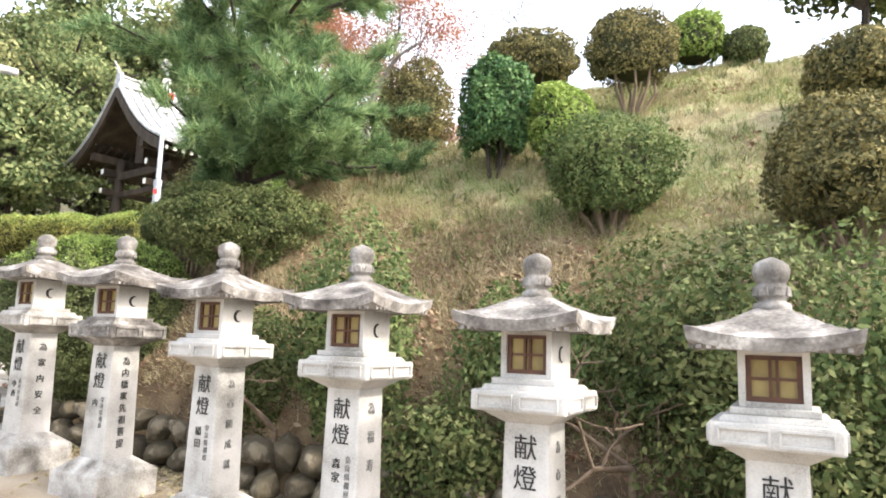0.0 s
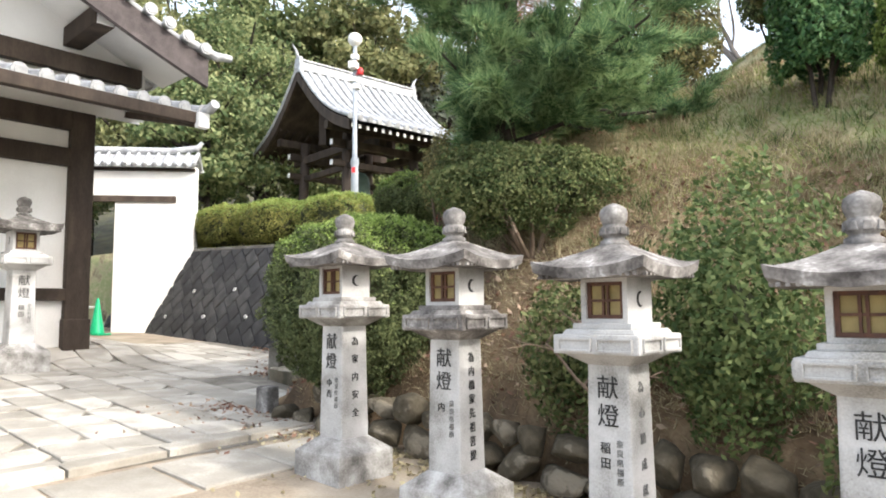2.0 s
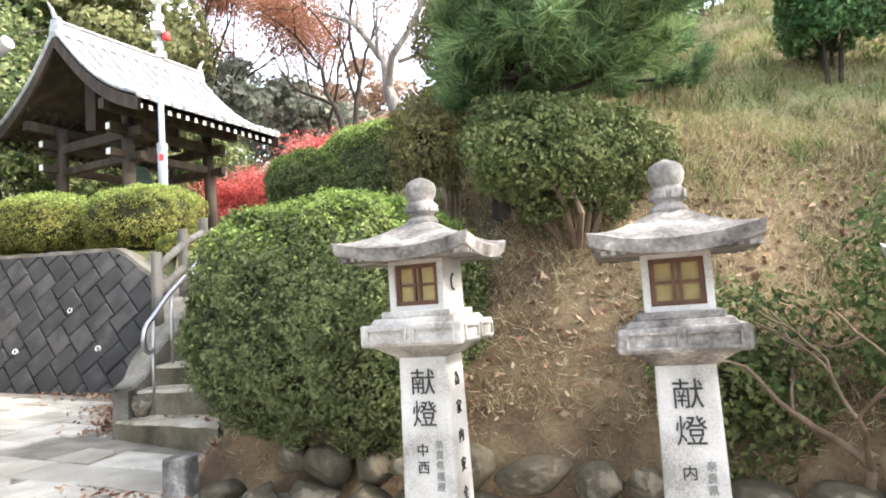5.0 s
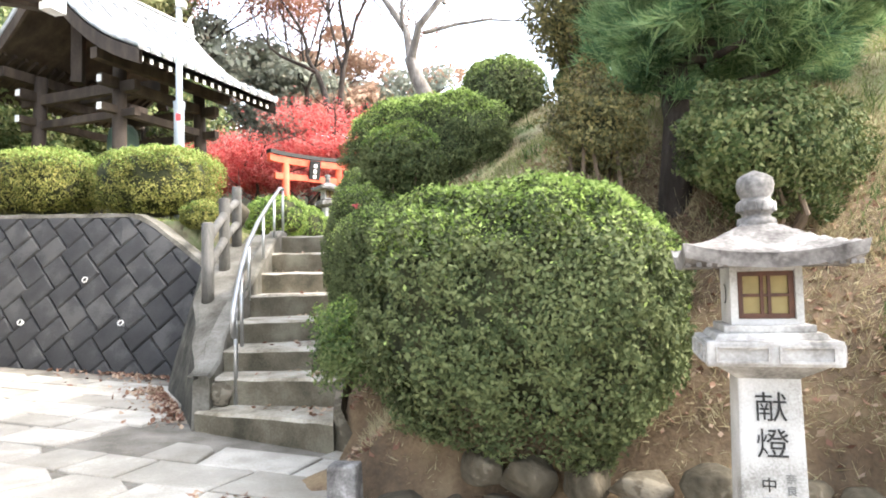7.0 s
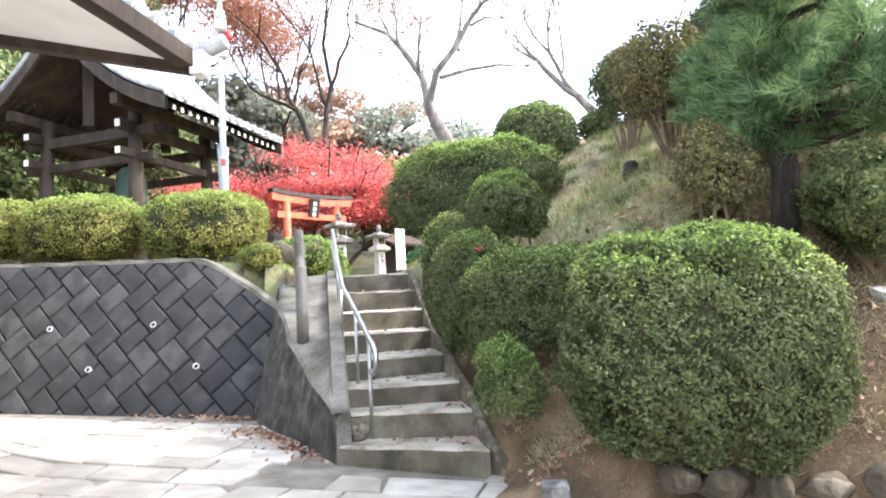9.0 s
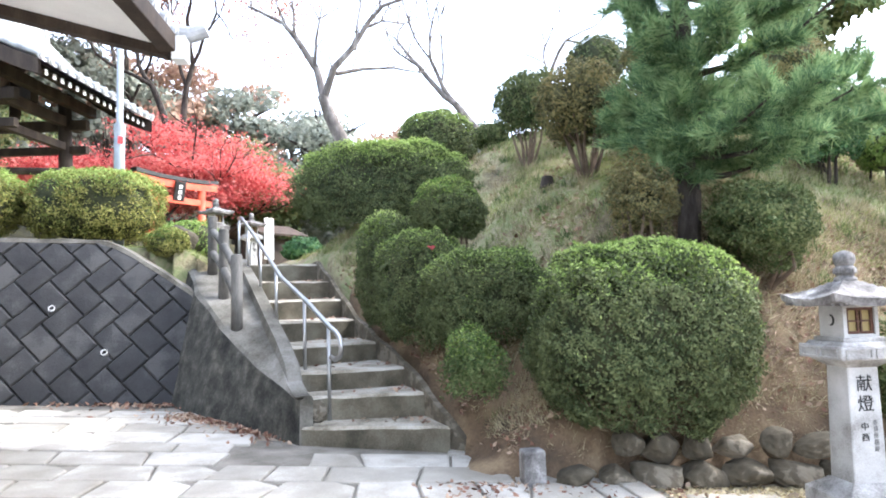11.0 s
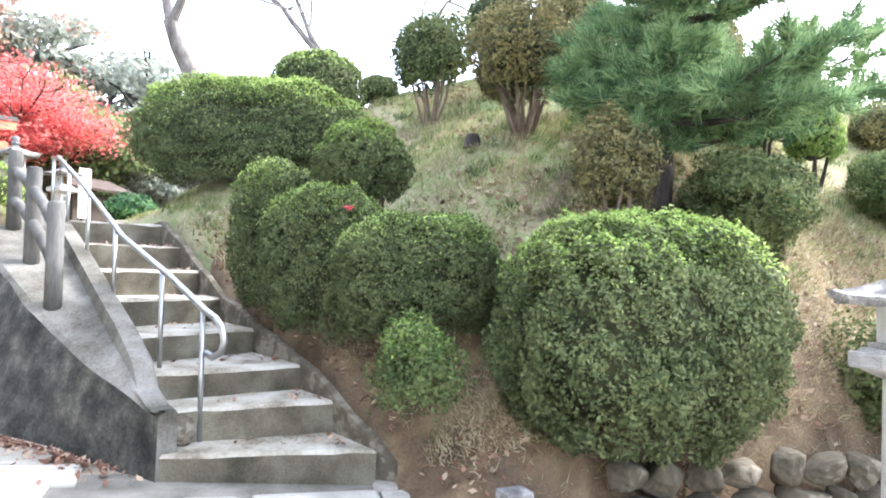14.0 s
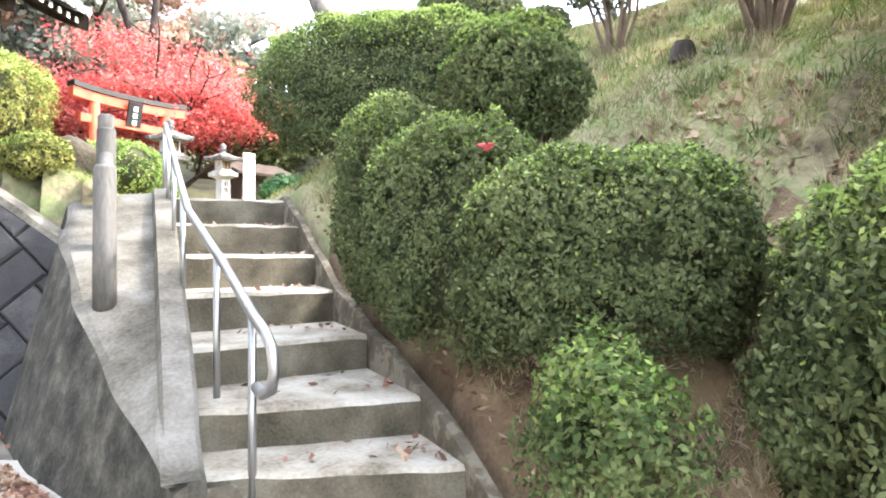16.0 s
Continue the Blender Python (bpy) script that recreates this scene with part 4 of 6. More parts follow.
def bare_tree(x, y, z, height, radius, label, seed, lean=(0, 0, 1), depth=5, spread=0.5, leaf=None, count=0, leaf_size=0.05, group="bare trees", bark="bark_grey", name="bare_tree", up=0.12):
    rng = np.random.default_rng(seed)
    tr = thing(name, (x, y, z - 0.1), label, "tree", group)
    bm, tips = bmesh.new(), []
    stem = bmesh.new()
    grow(rng, bm, tips, Vector((0, 0, 0)), Vector(lean).normalized(), height * 0.32, radius, depth, spread, up, first=stem)
    part("trunk", stem, M[bark], tr, smooth=True)
    part("branchwork", bm, M[bark], tr, smooth=True)
    if leaf and tips:
        P = np.array([t[0][:] for t in tips])
        at = P[rng.integers(0, len(P), count)] + rng.normal(0, 0.22 * height / 6, (count, 3)) * (1, 1, 0.6)
        link("crown", mesh_np("crown", leaves(rng, at, np.tile((0, 0, 1.0), (count, 1)), leaf_size), 4), tr, mats=[M[leaf]])
    return tr


def forest_tree(x, y, z, height, radius, leaf, label, seed, count=5000, size=0.12, clumps=26, group="trees of the wooded hill", name="forest_tree"):
    """A full crown built of many leaf clumps round branching limbs."""
    rng = np.random.default_rng(seed)
    tr = thing(name, (x, y, z - 0.2), label, "tree", group)
    bm = bmesh.new()
    add_tube(bm, [(0, 0, 0), (0.1, 0.05, height * 0.4), (0.0, 0.15, height * 0.85)], [0.035 * height * 0.6, 0.02 * height * 0.6, 0.05], 8)
    for k in range(9):
        a = rng.uniform(0, 6.28)
        h = height * rng.uniform(0.3, 0.7)
        add_tube(bm, [(0, 0, h), (radius * 0.4 * math.cos(a), radius * 0.4 * math.sin(a), h + 0.08 * height), (radius * 0.8 * math.cos(a), radius * 0.8 * math.sin(a), h + 0.14 * height)], [0.10, 0.06, 0.02], 5)
    part("trunk", bm, M["bark"], tr)
    at, nr = [], []
    each = int(1.7 * count) // clumps
    for k in range(clumps):
        d = rng.normal(0, 1, 3)
        d /= np.linalg.norm(d)
        c = d * (radius, radius, height * 0.38) * rng.uniform(0.45, 0.92)
        c[2] += height * 0.6
        r = radius * rng.uniform(0.26, 0.46)
        p, n = shell(rng, each, (r, r, r * 0.7), 2.0, 0.2, 0.2, -0.5)
        at.append(p + c)
        nr.append(n)
    at, nr = np.concatenate(at), np.concatenate(nr)
    link("crown", mesh_np("crown", leaves(rng, at, nr, size, 0.7, 0.6), 4), tr, mats=[M[leaf]])
    return tr


def needles(rng, tips, per, length, width):
    """Sprays of thin needles round twig ends."""
    P = np.array([t[0][:] for t in tips])
    D = np.array([t[1][:] for t in tips])
    n = len(P)
    base = np.repeat(P, per, 0) - np.repeat(D, per, 0) * rng.uniform(0, 0.12, (n * per, 1))
    d = np.repeat(D, per, 0) * 0.7 + rng.normal(0, 0.55, (n * per, 3)) + np.array((0, 0, 0.25))
    d /= np.linalg.norm(d, axis=1, keepdims=True)
    s = np.cross(d, rng.normal(0, 1, (n * per, 3)))
    s /= np.linalg.norm(s, axis=1, keepdims=True) + 1e-9
    ln = length * rng.uniform(0.7, 1.2, (n * per, 1))
    return np.stack([base - s * width, base + s * width, base + d * ln], 1)


def build_pine():
    rng = np.random.default_rng(7)
    x, y = -1.98, 6.33
    z = on_land(x, y) - 0.62
    tr = thing("pine_tree", (x, y, z), "tall pine with dark scaly trunk and loose pads of long needles", "tree")
    bm = bmesh.new()
    path = [Vector(p) for p in ((0, 0, -0.15), (-0.02, 0.0, 0.5), (0.03, -0.02, 1.1), (-0.02, 0.03, 1.7), (0.06, 0.0, 2.6), (0.10, 0.05, 3.6), (0.05, 0.1, 4.8), (0.1, 0.05, 6.0))]
    add_tube(bm, path, [0.13, 0.10, 0.095, 0.09, 0.085, 0.075, 0.055, 0.03], 14)
    trunk = part("trunk", bm, M["bark"], tr, "dark scaly bark", smooth=True)
    bm, tips = bmesh.new(), []
    mid = Vector((0.26, -0.33, 0))
    for k in range(112):
        h = 1.22 + 4.6 * rng.uniform(0, 1)
        a = 2.4 * k + rng.uniform(-0.3, 0.3)
        reach = 1.42 * (1 - max(0, h - 3.2) / 5.0) * rng.uniform(0.6, 1.08) * (0.85 if h < 1.6 else 1)
        reach *= 1 - 0.36 * max(0.0, -0.6 * math.cos(a) + 0.79 * math.sin(a))
        if h < 2.0:
            reach *= 1 - 0.6 * max(0.0, -math.cos(a))
        c = Vector((0.04, 0.0, h))
        flat = mid * min(1.0, (h - 1.2)) + Vector((math.cos(a), math.sin(a), 0)) * reach
        d = Vector((flat.x, flat.y, rng.uniform(-0.28, 0.4) * reach))
        pts = [c + d * t + Vector((0, 0, -0.14 * math.sin(3.1 * t) + 0.10 * t)) + Vector(rng.normal(0, 0.03, 3)) for t in (0, 0.3, 0.6, 1.0)]
        add_tube(bm, pts, [0.034, 0.025, 0.016, 0.008], 6)
        d.normalize()
        for j in range(12):
            t = rng.uniform(0.12, 1.0) ** 0.6 if j else 1.0
            i = min(2, int(t * 3))
            q = pts[i].lerp(pts[i + 1], t * 3 - i)
            out = (d * 0.7 + Vector(rng.normal(0, 0.7, 3)) + Vector((0, 0, 0.2)))
            out.z *= 0.6
            out.normalize()
            e = q + out * rng.uniform(0.12, 0.38)
            add_tube(bm, [q, e], [0.008, 0.004], 3, cap=False)
            for n in range(9):
                f = q.lerp(e, 0.45 + 0.62 * n / 8)
                tips.append((f + Vector(rng.normal(0, 0.018, 3)), (out + Vector((0, 0, 0.35))).normalized()))
    part("branchwork", bm, M["bark"], tr)
    link("needle_crown", mesh_np("needle_crown", needles(rng, tips, 23, 0.155, 0.0048), 3), tr, "long green needles in tufts", [M["pine"]])
    return tr


build_pine()


def build_forked_tree(x, y):
    """Leafless tree that forks low into two spreading limbs with upright side shoots."""
    rng = np.random.default_rng(21)
    z = on_land(x, y)
    tr = thing("bare_tree", (x, y, z - 0.1), "leafless tree with forking grey lichened limbs", "tree", "bare trees")
    R = Vector((0.91, -0.41, 0))

    def at(r, h, d=0.0):
        return R * r + Vector((0.41 * d, 0.91 * d, h))

    stem, bm, tips = bmesh.new(), bmesh.new(), []
    fork = 5.25 - z
    add_tube(stem, [at(0.45, 0), at(0.38, 0.7 * fork), at(0.12, 0.88 * fork), at(0.0, fork)], [0.17, 0.14, 0.12, 0.11], 12, cap=False)
    part("trunk", stem, M["bark_grey"], tr, smooth=True)
    limbs = (
        ([(0, 0), (-0.12, 0.55), (-0.45, 1.15), (-0.75, 1.45), (-1.35, 1.75)], 0.105, (0.2, 0.3)),
        ([(-0.14, 0.55), (-0.10, 1.05), (0.02, 1.7)], 0.05, (0.1, -0.4)),
        ([(0.02, -0.1), (0.22, 0.45), (0.55, 0.85), (0.85, 1.35), (1.1, 1.65), (1.6, 1.85)], 0.10, (-0.2, -0.3)),
        ([(0.25, 0.42), (0.75, 0.62), (1.35, 0.68), (1.9, 0.62)], 0.055, (0.2, 0.4)),
        ([(0.6, 0.9), (0.66, 1.45), (0.75, 2.0)], 0.045, (0.1, 0.2)),
        ([(0.88, 1.35), (1.15, 1.5), (1.55, 1.5)], 0.04, (-0.1, 0.3)),
        ([(-0.5, 1.18), (-0.52, 1.6), (-0.62, 2.1)], 0.04, (0.0, 0.3)),
    )
    for pts, rad, lean in limbs:
        P = [at(p[0] + rng.normal(0, 0.015), fork + p[1], lean[0] + (lean[1] - lean[0]) * k / len(pts) if k else 0) for k, p in enumerate(pts)]
        n = len(P)
        add_tube(bm, P, [0.78 * rad * (1 - 0.7 * k / (n - 1)) for k in range(n)], 8, cap=False)
        for k in range(1, n):
            for q in range(2):
                d = (P[k] - P[k - 1]).normalized()
                e = (d * 0.5 + Vector(rng.normal(0, 0.35, 3)) + Vector((0, 0, 0.45))).normalized()
                grow(rng, bm, tips, P[k - 1].lerp(P[k], rng.uniform(0.4, 1.0)), e, 0.42, 0.016, 2, 0.5, 0.1, 5, 0.12, 3, (1, 2))
    part("branchwork", bm, M["bark_grey"], tr, smooth=True)
    return tr


build_forked_tree(-1.95, 13.9)
bare_tree(3.2, 14.8, on_land(3.2, 14.8), 6.6, 0.13, "leafless leaning tree behind the hill crest", 22, lean=(-0.35, 0.1, 1), depth=6, spread=0.42)
bare_tree(4.0, 13.5, on_land(4.0, 13.5), 5.6, 0.09, "thin leafless tree behind the hill crest", 23, lean=(-0.05, 0.1, 1), depth=5, spread=0.42)
bare_tree(-3.2, 24.3, on_land(-3.2, 24.3), 12.5, 0.22, "half-bare dark tree with russet leaves behind the red maple", 24, lean=(0.15, 0.0, 1), depth=6, spread=0.5, bark="bark", leaf="russet", count=16000, leaf_size=0.06)
bare_tree(-7.5, 27.5, on_land(-7.5, 27.5), 13.0, 0.22, "half-bare tree with russet leaves", 25, lean=(0.1, 0.0, 1), depth=6, spread=0.45, leaf="russet", count=26000, leaf_size=0.075, bark="bark")
bare_tree(-2.2, 30.0, on_land(-2.2, 30), 12.0, 0.2, "half-bare tree with russet leaves", 26, lean=(-0.1, 0.0, 1), depth=6, spread=0.5, leaf="russet", count=11000, leaf_size=0.05, bark="bark")
bare_tree(-10.5, 30.0, on_land(-10.5, 30), 11.0, 0.2, "leafless pale tree among evergreens", 27, depth=6, spread=0.45)
bare_tree(-13.5, 27.0, on_land(-13.5, 27), 10.0, 0.2, "leafless pale tree among evergreens", 28, depth=6, spread=0.45)


def build_maple(x, y, height, radius, seed, count):
    rng = np.random.default_rng(seed)
    z = on_land(x, y)
    tr = thing("maple_tree", (x, y, z - 0.1), "maple tree in bright red autumn leaf", "tree", "red maples")
    bm, tips = bmesh.new(), []
    for k in range(4):
        a = 1.57 * k + rng.uniform(-0.4, 0.4)
        grow(rng, bm, tips, Vector((0, 0, 0)), Vector((0.55 * math.cos(a), 0.55 * math.sin(a), 1)).normalized(), height * 0.4, 0.09, 3, 0.55, 0.05)
    part("trunk", bm, M["bark"], tr)
    at = []
    for k in range(70):
        d = rng.normal(0, 1, 3)
        d /= np.linalg.norm(d)
        c = d * (radius, radius, height * 0.42) * rng.uniform(0.3, 0.95)
        c[2] = abs(c[2]) * (0.9 if k % 3 else -0.35) + height * 0.55
        pad = rng.normal(0, 1, (count // 70, 3)) * (radius * 0.19, radius * 0.19, radius * 0.055)
        at.append(pad + c)
    at = np.concatenate(at)
    link("crown", mesh_np("crown", leaves(rng, at, np.tile((0, 0, 1.0), (len(at), 1)), 0.045, 0.6, 0.65), 4), tr, mats=[M["maple"]])
    return tr


build_maple(-2.3, 22.3, 4.9, 2.7, 31, 42000)
build_maple(-5.2, 23.5, 4.2, 2.0, 32, 18000)
# wooded hill behind: evergreen and olive crowns, taller towards the west
rng = np.random.default_rng(90)
spots = []
for k in range(34):
    t = k / 33
    x = -34 + 52 * t + rng.uniform(-1, 1)
    y = (30 if k % 2 else 37) + rng.uniform(-1.5, 1.5) - 0.32 * max(0, -12 - x)
    spots.append((x, y))
for k, (x, y) in enumerate(spots):
    west = float(smooth(-x, 4.0, 12.0))
    h = 9.0 + 3.8 * west - 4.0 * float(smooth(x, 5.5, 10.0)) + rng.uniform(-0.6, 0.9)
    # eastern trees and some western ones get leaf colours with haze painted in
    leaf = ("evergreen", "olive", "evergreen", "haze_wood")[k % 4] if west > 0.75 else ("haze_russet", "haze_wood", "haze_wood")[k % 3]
    forest_tree(x, y, on_land(x, y), h, 2.5 + 0.9 * west, leaf, {"haze_wood": "grey-green tree in the distance, haze put into its leaf colour", "haze_russet": "russet autumn tree in the distance, haze put into its leaf colour"}.get(leaf, "broad evergreen tree on the wooded hillside"),
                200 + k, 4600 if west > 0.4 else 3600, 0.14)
for k, (x, y, h, r, leaf) in enumerate([(-11.8, 17.6, 5.5, 2.1, "evergreen"), (-14.5, 18.5, 8.5, 2.8, "olive"), (-12.8, 21.5, 9.5, 2.8, "evergreen"), (-17.5, 17.5, 9.0, 3.0, "evergreen"), (-9.8, 22.5, 6.0, 2.0, "shrub_dark"),
                                        (-20.5, 21.0, 11, 3.4, "olive"), (-8.0, 24.5, 6.5, 2.2, "evergreen"), (-15.5, 24.5, 11.5, 3.2, "evergreen"), (0.6, 24.0, 4.6, 2.2, "evergreen"), (3.2, 24.5, 4.2, 2.2, "haze_wood")]):
    forest_tree(x, y, on_land(x, y), h, r, leaf, "dense evergreen tree behind the terrace", 300 + k, 10500, 0.082, 44, group="evergreens behind the terrace")
for k, (x, y, h, r) in enumerate([(-9.8, 25.8, 13.0, 3.2), (-13.5, 25.0, 13.5, 3.4), (-17.0, 23.5, 13.0, 3.4)]):
    forest_tree(x, y, on_land(x, y), h, r, "olive" if k == 0 else "evergreen", "tall evergreen on the wooded hill", 340 + k, 9500, 0.125, 36)
forest_tree(5.9, 9.0, on_land(5.9, 9.0), 3.6, 1.4, "shrub_dark", "dark evergreen on the hilltop", 320, 6000, 0.07, 26, group="")


# ---- roofs and timber buildings ----
def tiled_slope(th, eave0, eave1, top0, top1, curve=0.12, pitch=0.26, rad=0.045, end=True, name="roof_tiles"):
    """Rows of half-round tiles running from the ridge to the eave over flat pan tiles, with round end caps."""
    e0, e1, t0, t1 = (Vector(p) for p in (eave0, eave1, top0, top1))
    n = max(2, round((e1 - e0).length / pitch))
    up = ((e1 - e0).cross(t0 - e0)).normalized()
    if up.z < 0:
        up = -up
    seg = 9

    def at(u, v):
        return e0.lerp(e1, u).lerp(t0.lerp(t1, u), v) - Vector((0, 0, curve * math.sin(math.pi * v)))

    bm = bmesh.new()
    grid = [[bm.verts.new(at(i / (2 * n), v / seg) + up * (0.0 if i % 2 == 0 else -0.018)) for i in range(2 * n + 1)] for v in range(seg + 1)]
    for v in range(seg):
        for i in range(2 * n):
            bm.faces.new((grid[v][i], grid[v][i + 1], grid[v + 1][i + 1], grid[v + 1][i]))
    low = [bm.verts.new(g.co - Vector((0, 0, 0.05))) for g in grid[0]]
    for i in range(2 * n):
        bm.faces.new((grid[0][i], low[i], low[i + 1], grid[0][i + 1]))
    part("roof_sheet", bm, M["tile"], th)
    for i in range(n + 1):
        bm = bmesh.new()
        add_tube(bm, [at(i / n, v / seg) + up * 0.02 for v in range(seg + 1)], [rad] * (seg + 1), 10)
        if end:
            d = (at(i / n, 0) - at(i / n, 0.15)).normalized()
            p = at(i / n, 0) + up * 0.005
            add_tube(bm, [p, p + d * 0.03], [rad * 1.5, rad * 1.5], 14)
            add_tube(bm, [p + d * 0.03, p + d * 0.042], [rad * 1.0, rad * 0.92], 14)
        part("cover_tile", bm, M["tile"], th, smooth=False)


def beam(th, p, q, w, h, mat, name="beam", label=""):
    p, q = Vector(p), Vector(q)
    d = q - p
    m = Matrix.Translation(p) @ d.to_track_quat("Y", "Z").to_matrix().to_4x4()
    bm = bmesh.new()
    add_box(bm, (w, d.length, h), (0, d.length / 2, -h / 2), 0.008, m=m)
    return part(name, bm, mat, th, label)


def build_belfry():
    bf = thing("bell_pavilion", (-7.2, 17.6, 2.2), "open timber bell pavilion with a grey tiled gable roof", "pavilion")
    C, R, Q = Vector((-7.2, 17.6, 0)), Vector((0.6, 0.8, 0)), Vector((-0.8, 0.6, 0))

    def w(r, q, z):
        p = C + R * r + Q * q
        return Vector((p.x, p.y, z))

    g = 2.1
    T, TD = M["timber"], M["timber"]
    for r in (-1.1, 1.1):
        for q in (-1.1, 1.1):
            bm = bmesh.new()
            top, foot = w(r * 0.94, q * 0.94, 5.45), w(r, q, g)
            add_tube(bm, [foot, top], [0.14, 0.12], 16)
            part("post", bm, T, bf, smooth=True)
            part("post_base", box_bm((0.42, 0.42, 0.16), (foot.x, foot.y, g - 0.05), 0.02), M["granite"], bf, "square stone pad")
    for z, h in ((5.05, 0.2), (4.55, 0.15)):
        for s in (-1, 1):
            beam(bf, w(-1.5, 1.06 * s, z), w(1.5, 1.06 * s, z), 0.13, h, T)
            beam(bf, w(1.06 * s, -1.5, z - 0.06), w(1.06 * s, 1.5, z - 0.06), 0.13, h, T)
            for e in (-1.512, 1.512):
                bm = box_bm((0.10, 0.02, 0.12), (0, 0, -0.06))
                bmesh.ops.transform(bm, matrix=Matrix.Translation(w(e, 1.06 * s, z)) @ pose(0, 0, 0, 0, 0, -36.9), verts=bm.verts)
                part("beam_end", bm, M["white"], bf, "white-painted beam end")
    for s in (-1, 1):
        beam(bf, w(-1.75, 1.2 * s, 5.42), w(1.75, 1.2 * s, 5.42), 0.16, 0.2, T)
    beam(bf, w(-1.75, 0, 6.85), w(1.75, 0, 6.85), 0.2, 0.22, T)
    beam(bf, w(0, -1.1, 5.3), w(0, 1.1, 5.3), 0.22, 0.26, TD)
    for e in (-1.06, 1.06):
        beam(bf, w(e, 0, 5.2), w(e, 0, 6.8), 0.2, 0.3, T, "strut")
    # roof
    E, TOP, L = 5.33, 7.1, 1.85
    for s in (-1, 1):
        bm = bmesh.new()
        rows = []
        for v in range(9):
            t = v / 8
            z = E - 0.10 + (TOP - E) * (t - 0.16 * math.sin(math.pi * t))
            rows.append([(w(-L + 0.02, s * 2.33 * (1 - t), z)), (w(L - 0.02, s * 2.33 * (1 - t), z))])
        vs = [[bm.verts.new(p) for p in r] for r in rows]
        vs2 = [[bm.verts.new(p - Vector((0, 0, 0.06))) for p in r] for r in rows]
        for v in range(8):
            bm.faces.new((vs[v][0], vs[v][1], vs[v + 1][1], vs[v + 1][0]))
            bm.faces.new((vs2[v][0], vs2[v + 1][0], vs2[v + 1][1], vs2[v][1]))
        part("roof_board", bm, T, bf)
        tiled_slope(bf, w(-L, s * 2.4, E), w(L, s * 2.4, E), w(-L, 0.02 * s, TOP), w(L, 0.02 * s, TOP), 0.28, 0.27, 0.05)
        for k in range(17):
            r = -L + 0.12 + (2 * L - 0.24) * k / 16
            beam(bf, w(r, s * 2.28, E - 0.17), w(r, s * 1.1, E + 0.42), 0.07, 0.08, T, "rafter")
            bm = box_bm((0.075, 0.012, 0.085), (0, 0, -0.042))
            bmesh.ops.transform(bm, matrix=Matrix.Translation(w(r, s * 2.292, E - 0.17)) @ pose(0, 0, 0, 0, 0, 53.1), verts=bm.verts)
            part("rafter_end", bm, M["white"], bf, "white-painted rafter end")
        for e in (-L, L):
            pts = [(s * 2.4 * (1 - t), E - 0.12 + (TOP - E) * (t - 0.16 * math.sin(math.pi * t))) for t in np.linspace(0, 1, 9)]
            bm = bmesh.new()
            prev = None
            for q, z in pts:
                ring = [bm.verts.new(p) for p in (w(e - 0.035, q, z - 0.2), w(e + 0.035, q, z - 0.2), w(e + 0.035, q, z + 0.06), w(e - 0.035, q, z + 0.06))]
                if prev:
                    for i in range(4):
                        bm.faces.new((prev[i], prev[(i + 1) % 4], ring[(i + 1) % 4], ring[i]))
                prev = ring
            part("bargeboard", bm, T, bf)
    bm = bmesh.new()
    m = Matrix.Translation(w(0, 0, TOP - 0.05)) @ pose(0, 0, 0, 0, 0, 53.1)
    add_box(bm, (2 * L - 0.1, 0.22, 0.22), (0, 0, 0), 0.02, m=m)
    add_box(bm, (2 * L - 0.1, 0.30, 0.05), (0, 0, 0.22), 0.02, m=m)
    for s in (-1, 1):
        add_box(bm, (0.12, 0.36, 0.42), (s * (L - 0.02), 0, -0.08), 0.03, top=0.7, m=m)
        add_tube(bm, [w(s * L, 0, TOP + 0.28), w(s * (L + 0.06), 0, TOP + 0.45), w(s * (L + 0.16), 0, TOP + 0.58)], [0.05, 0.035, 0.012], 8)
    part("ridge", bm, M["tile"], bf, "tall tiled ridge with horned end tiles")
    bell = part("bell", lathe_bm([(0.30, 0.0), (0.33, 0.02), (0.31, 0.2), (0.30, 0.55), (0.27, 0.75), (0.18, 0.86), (0.05, 0.9)], 24), M["bronze"], bf, "green bronze bell", smooth=True)
    bell.location = (C.x, C.y, 3.75)
    bm = bmesh.new()
    add_tube(bm, [w(0, -1.6, 3.85), w(0, -0.5, 3.9)], [0.07, 0.07], 10)
    part("striking_log", bm, T, bf)
    return bf


unparent_offset(build_belfry())


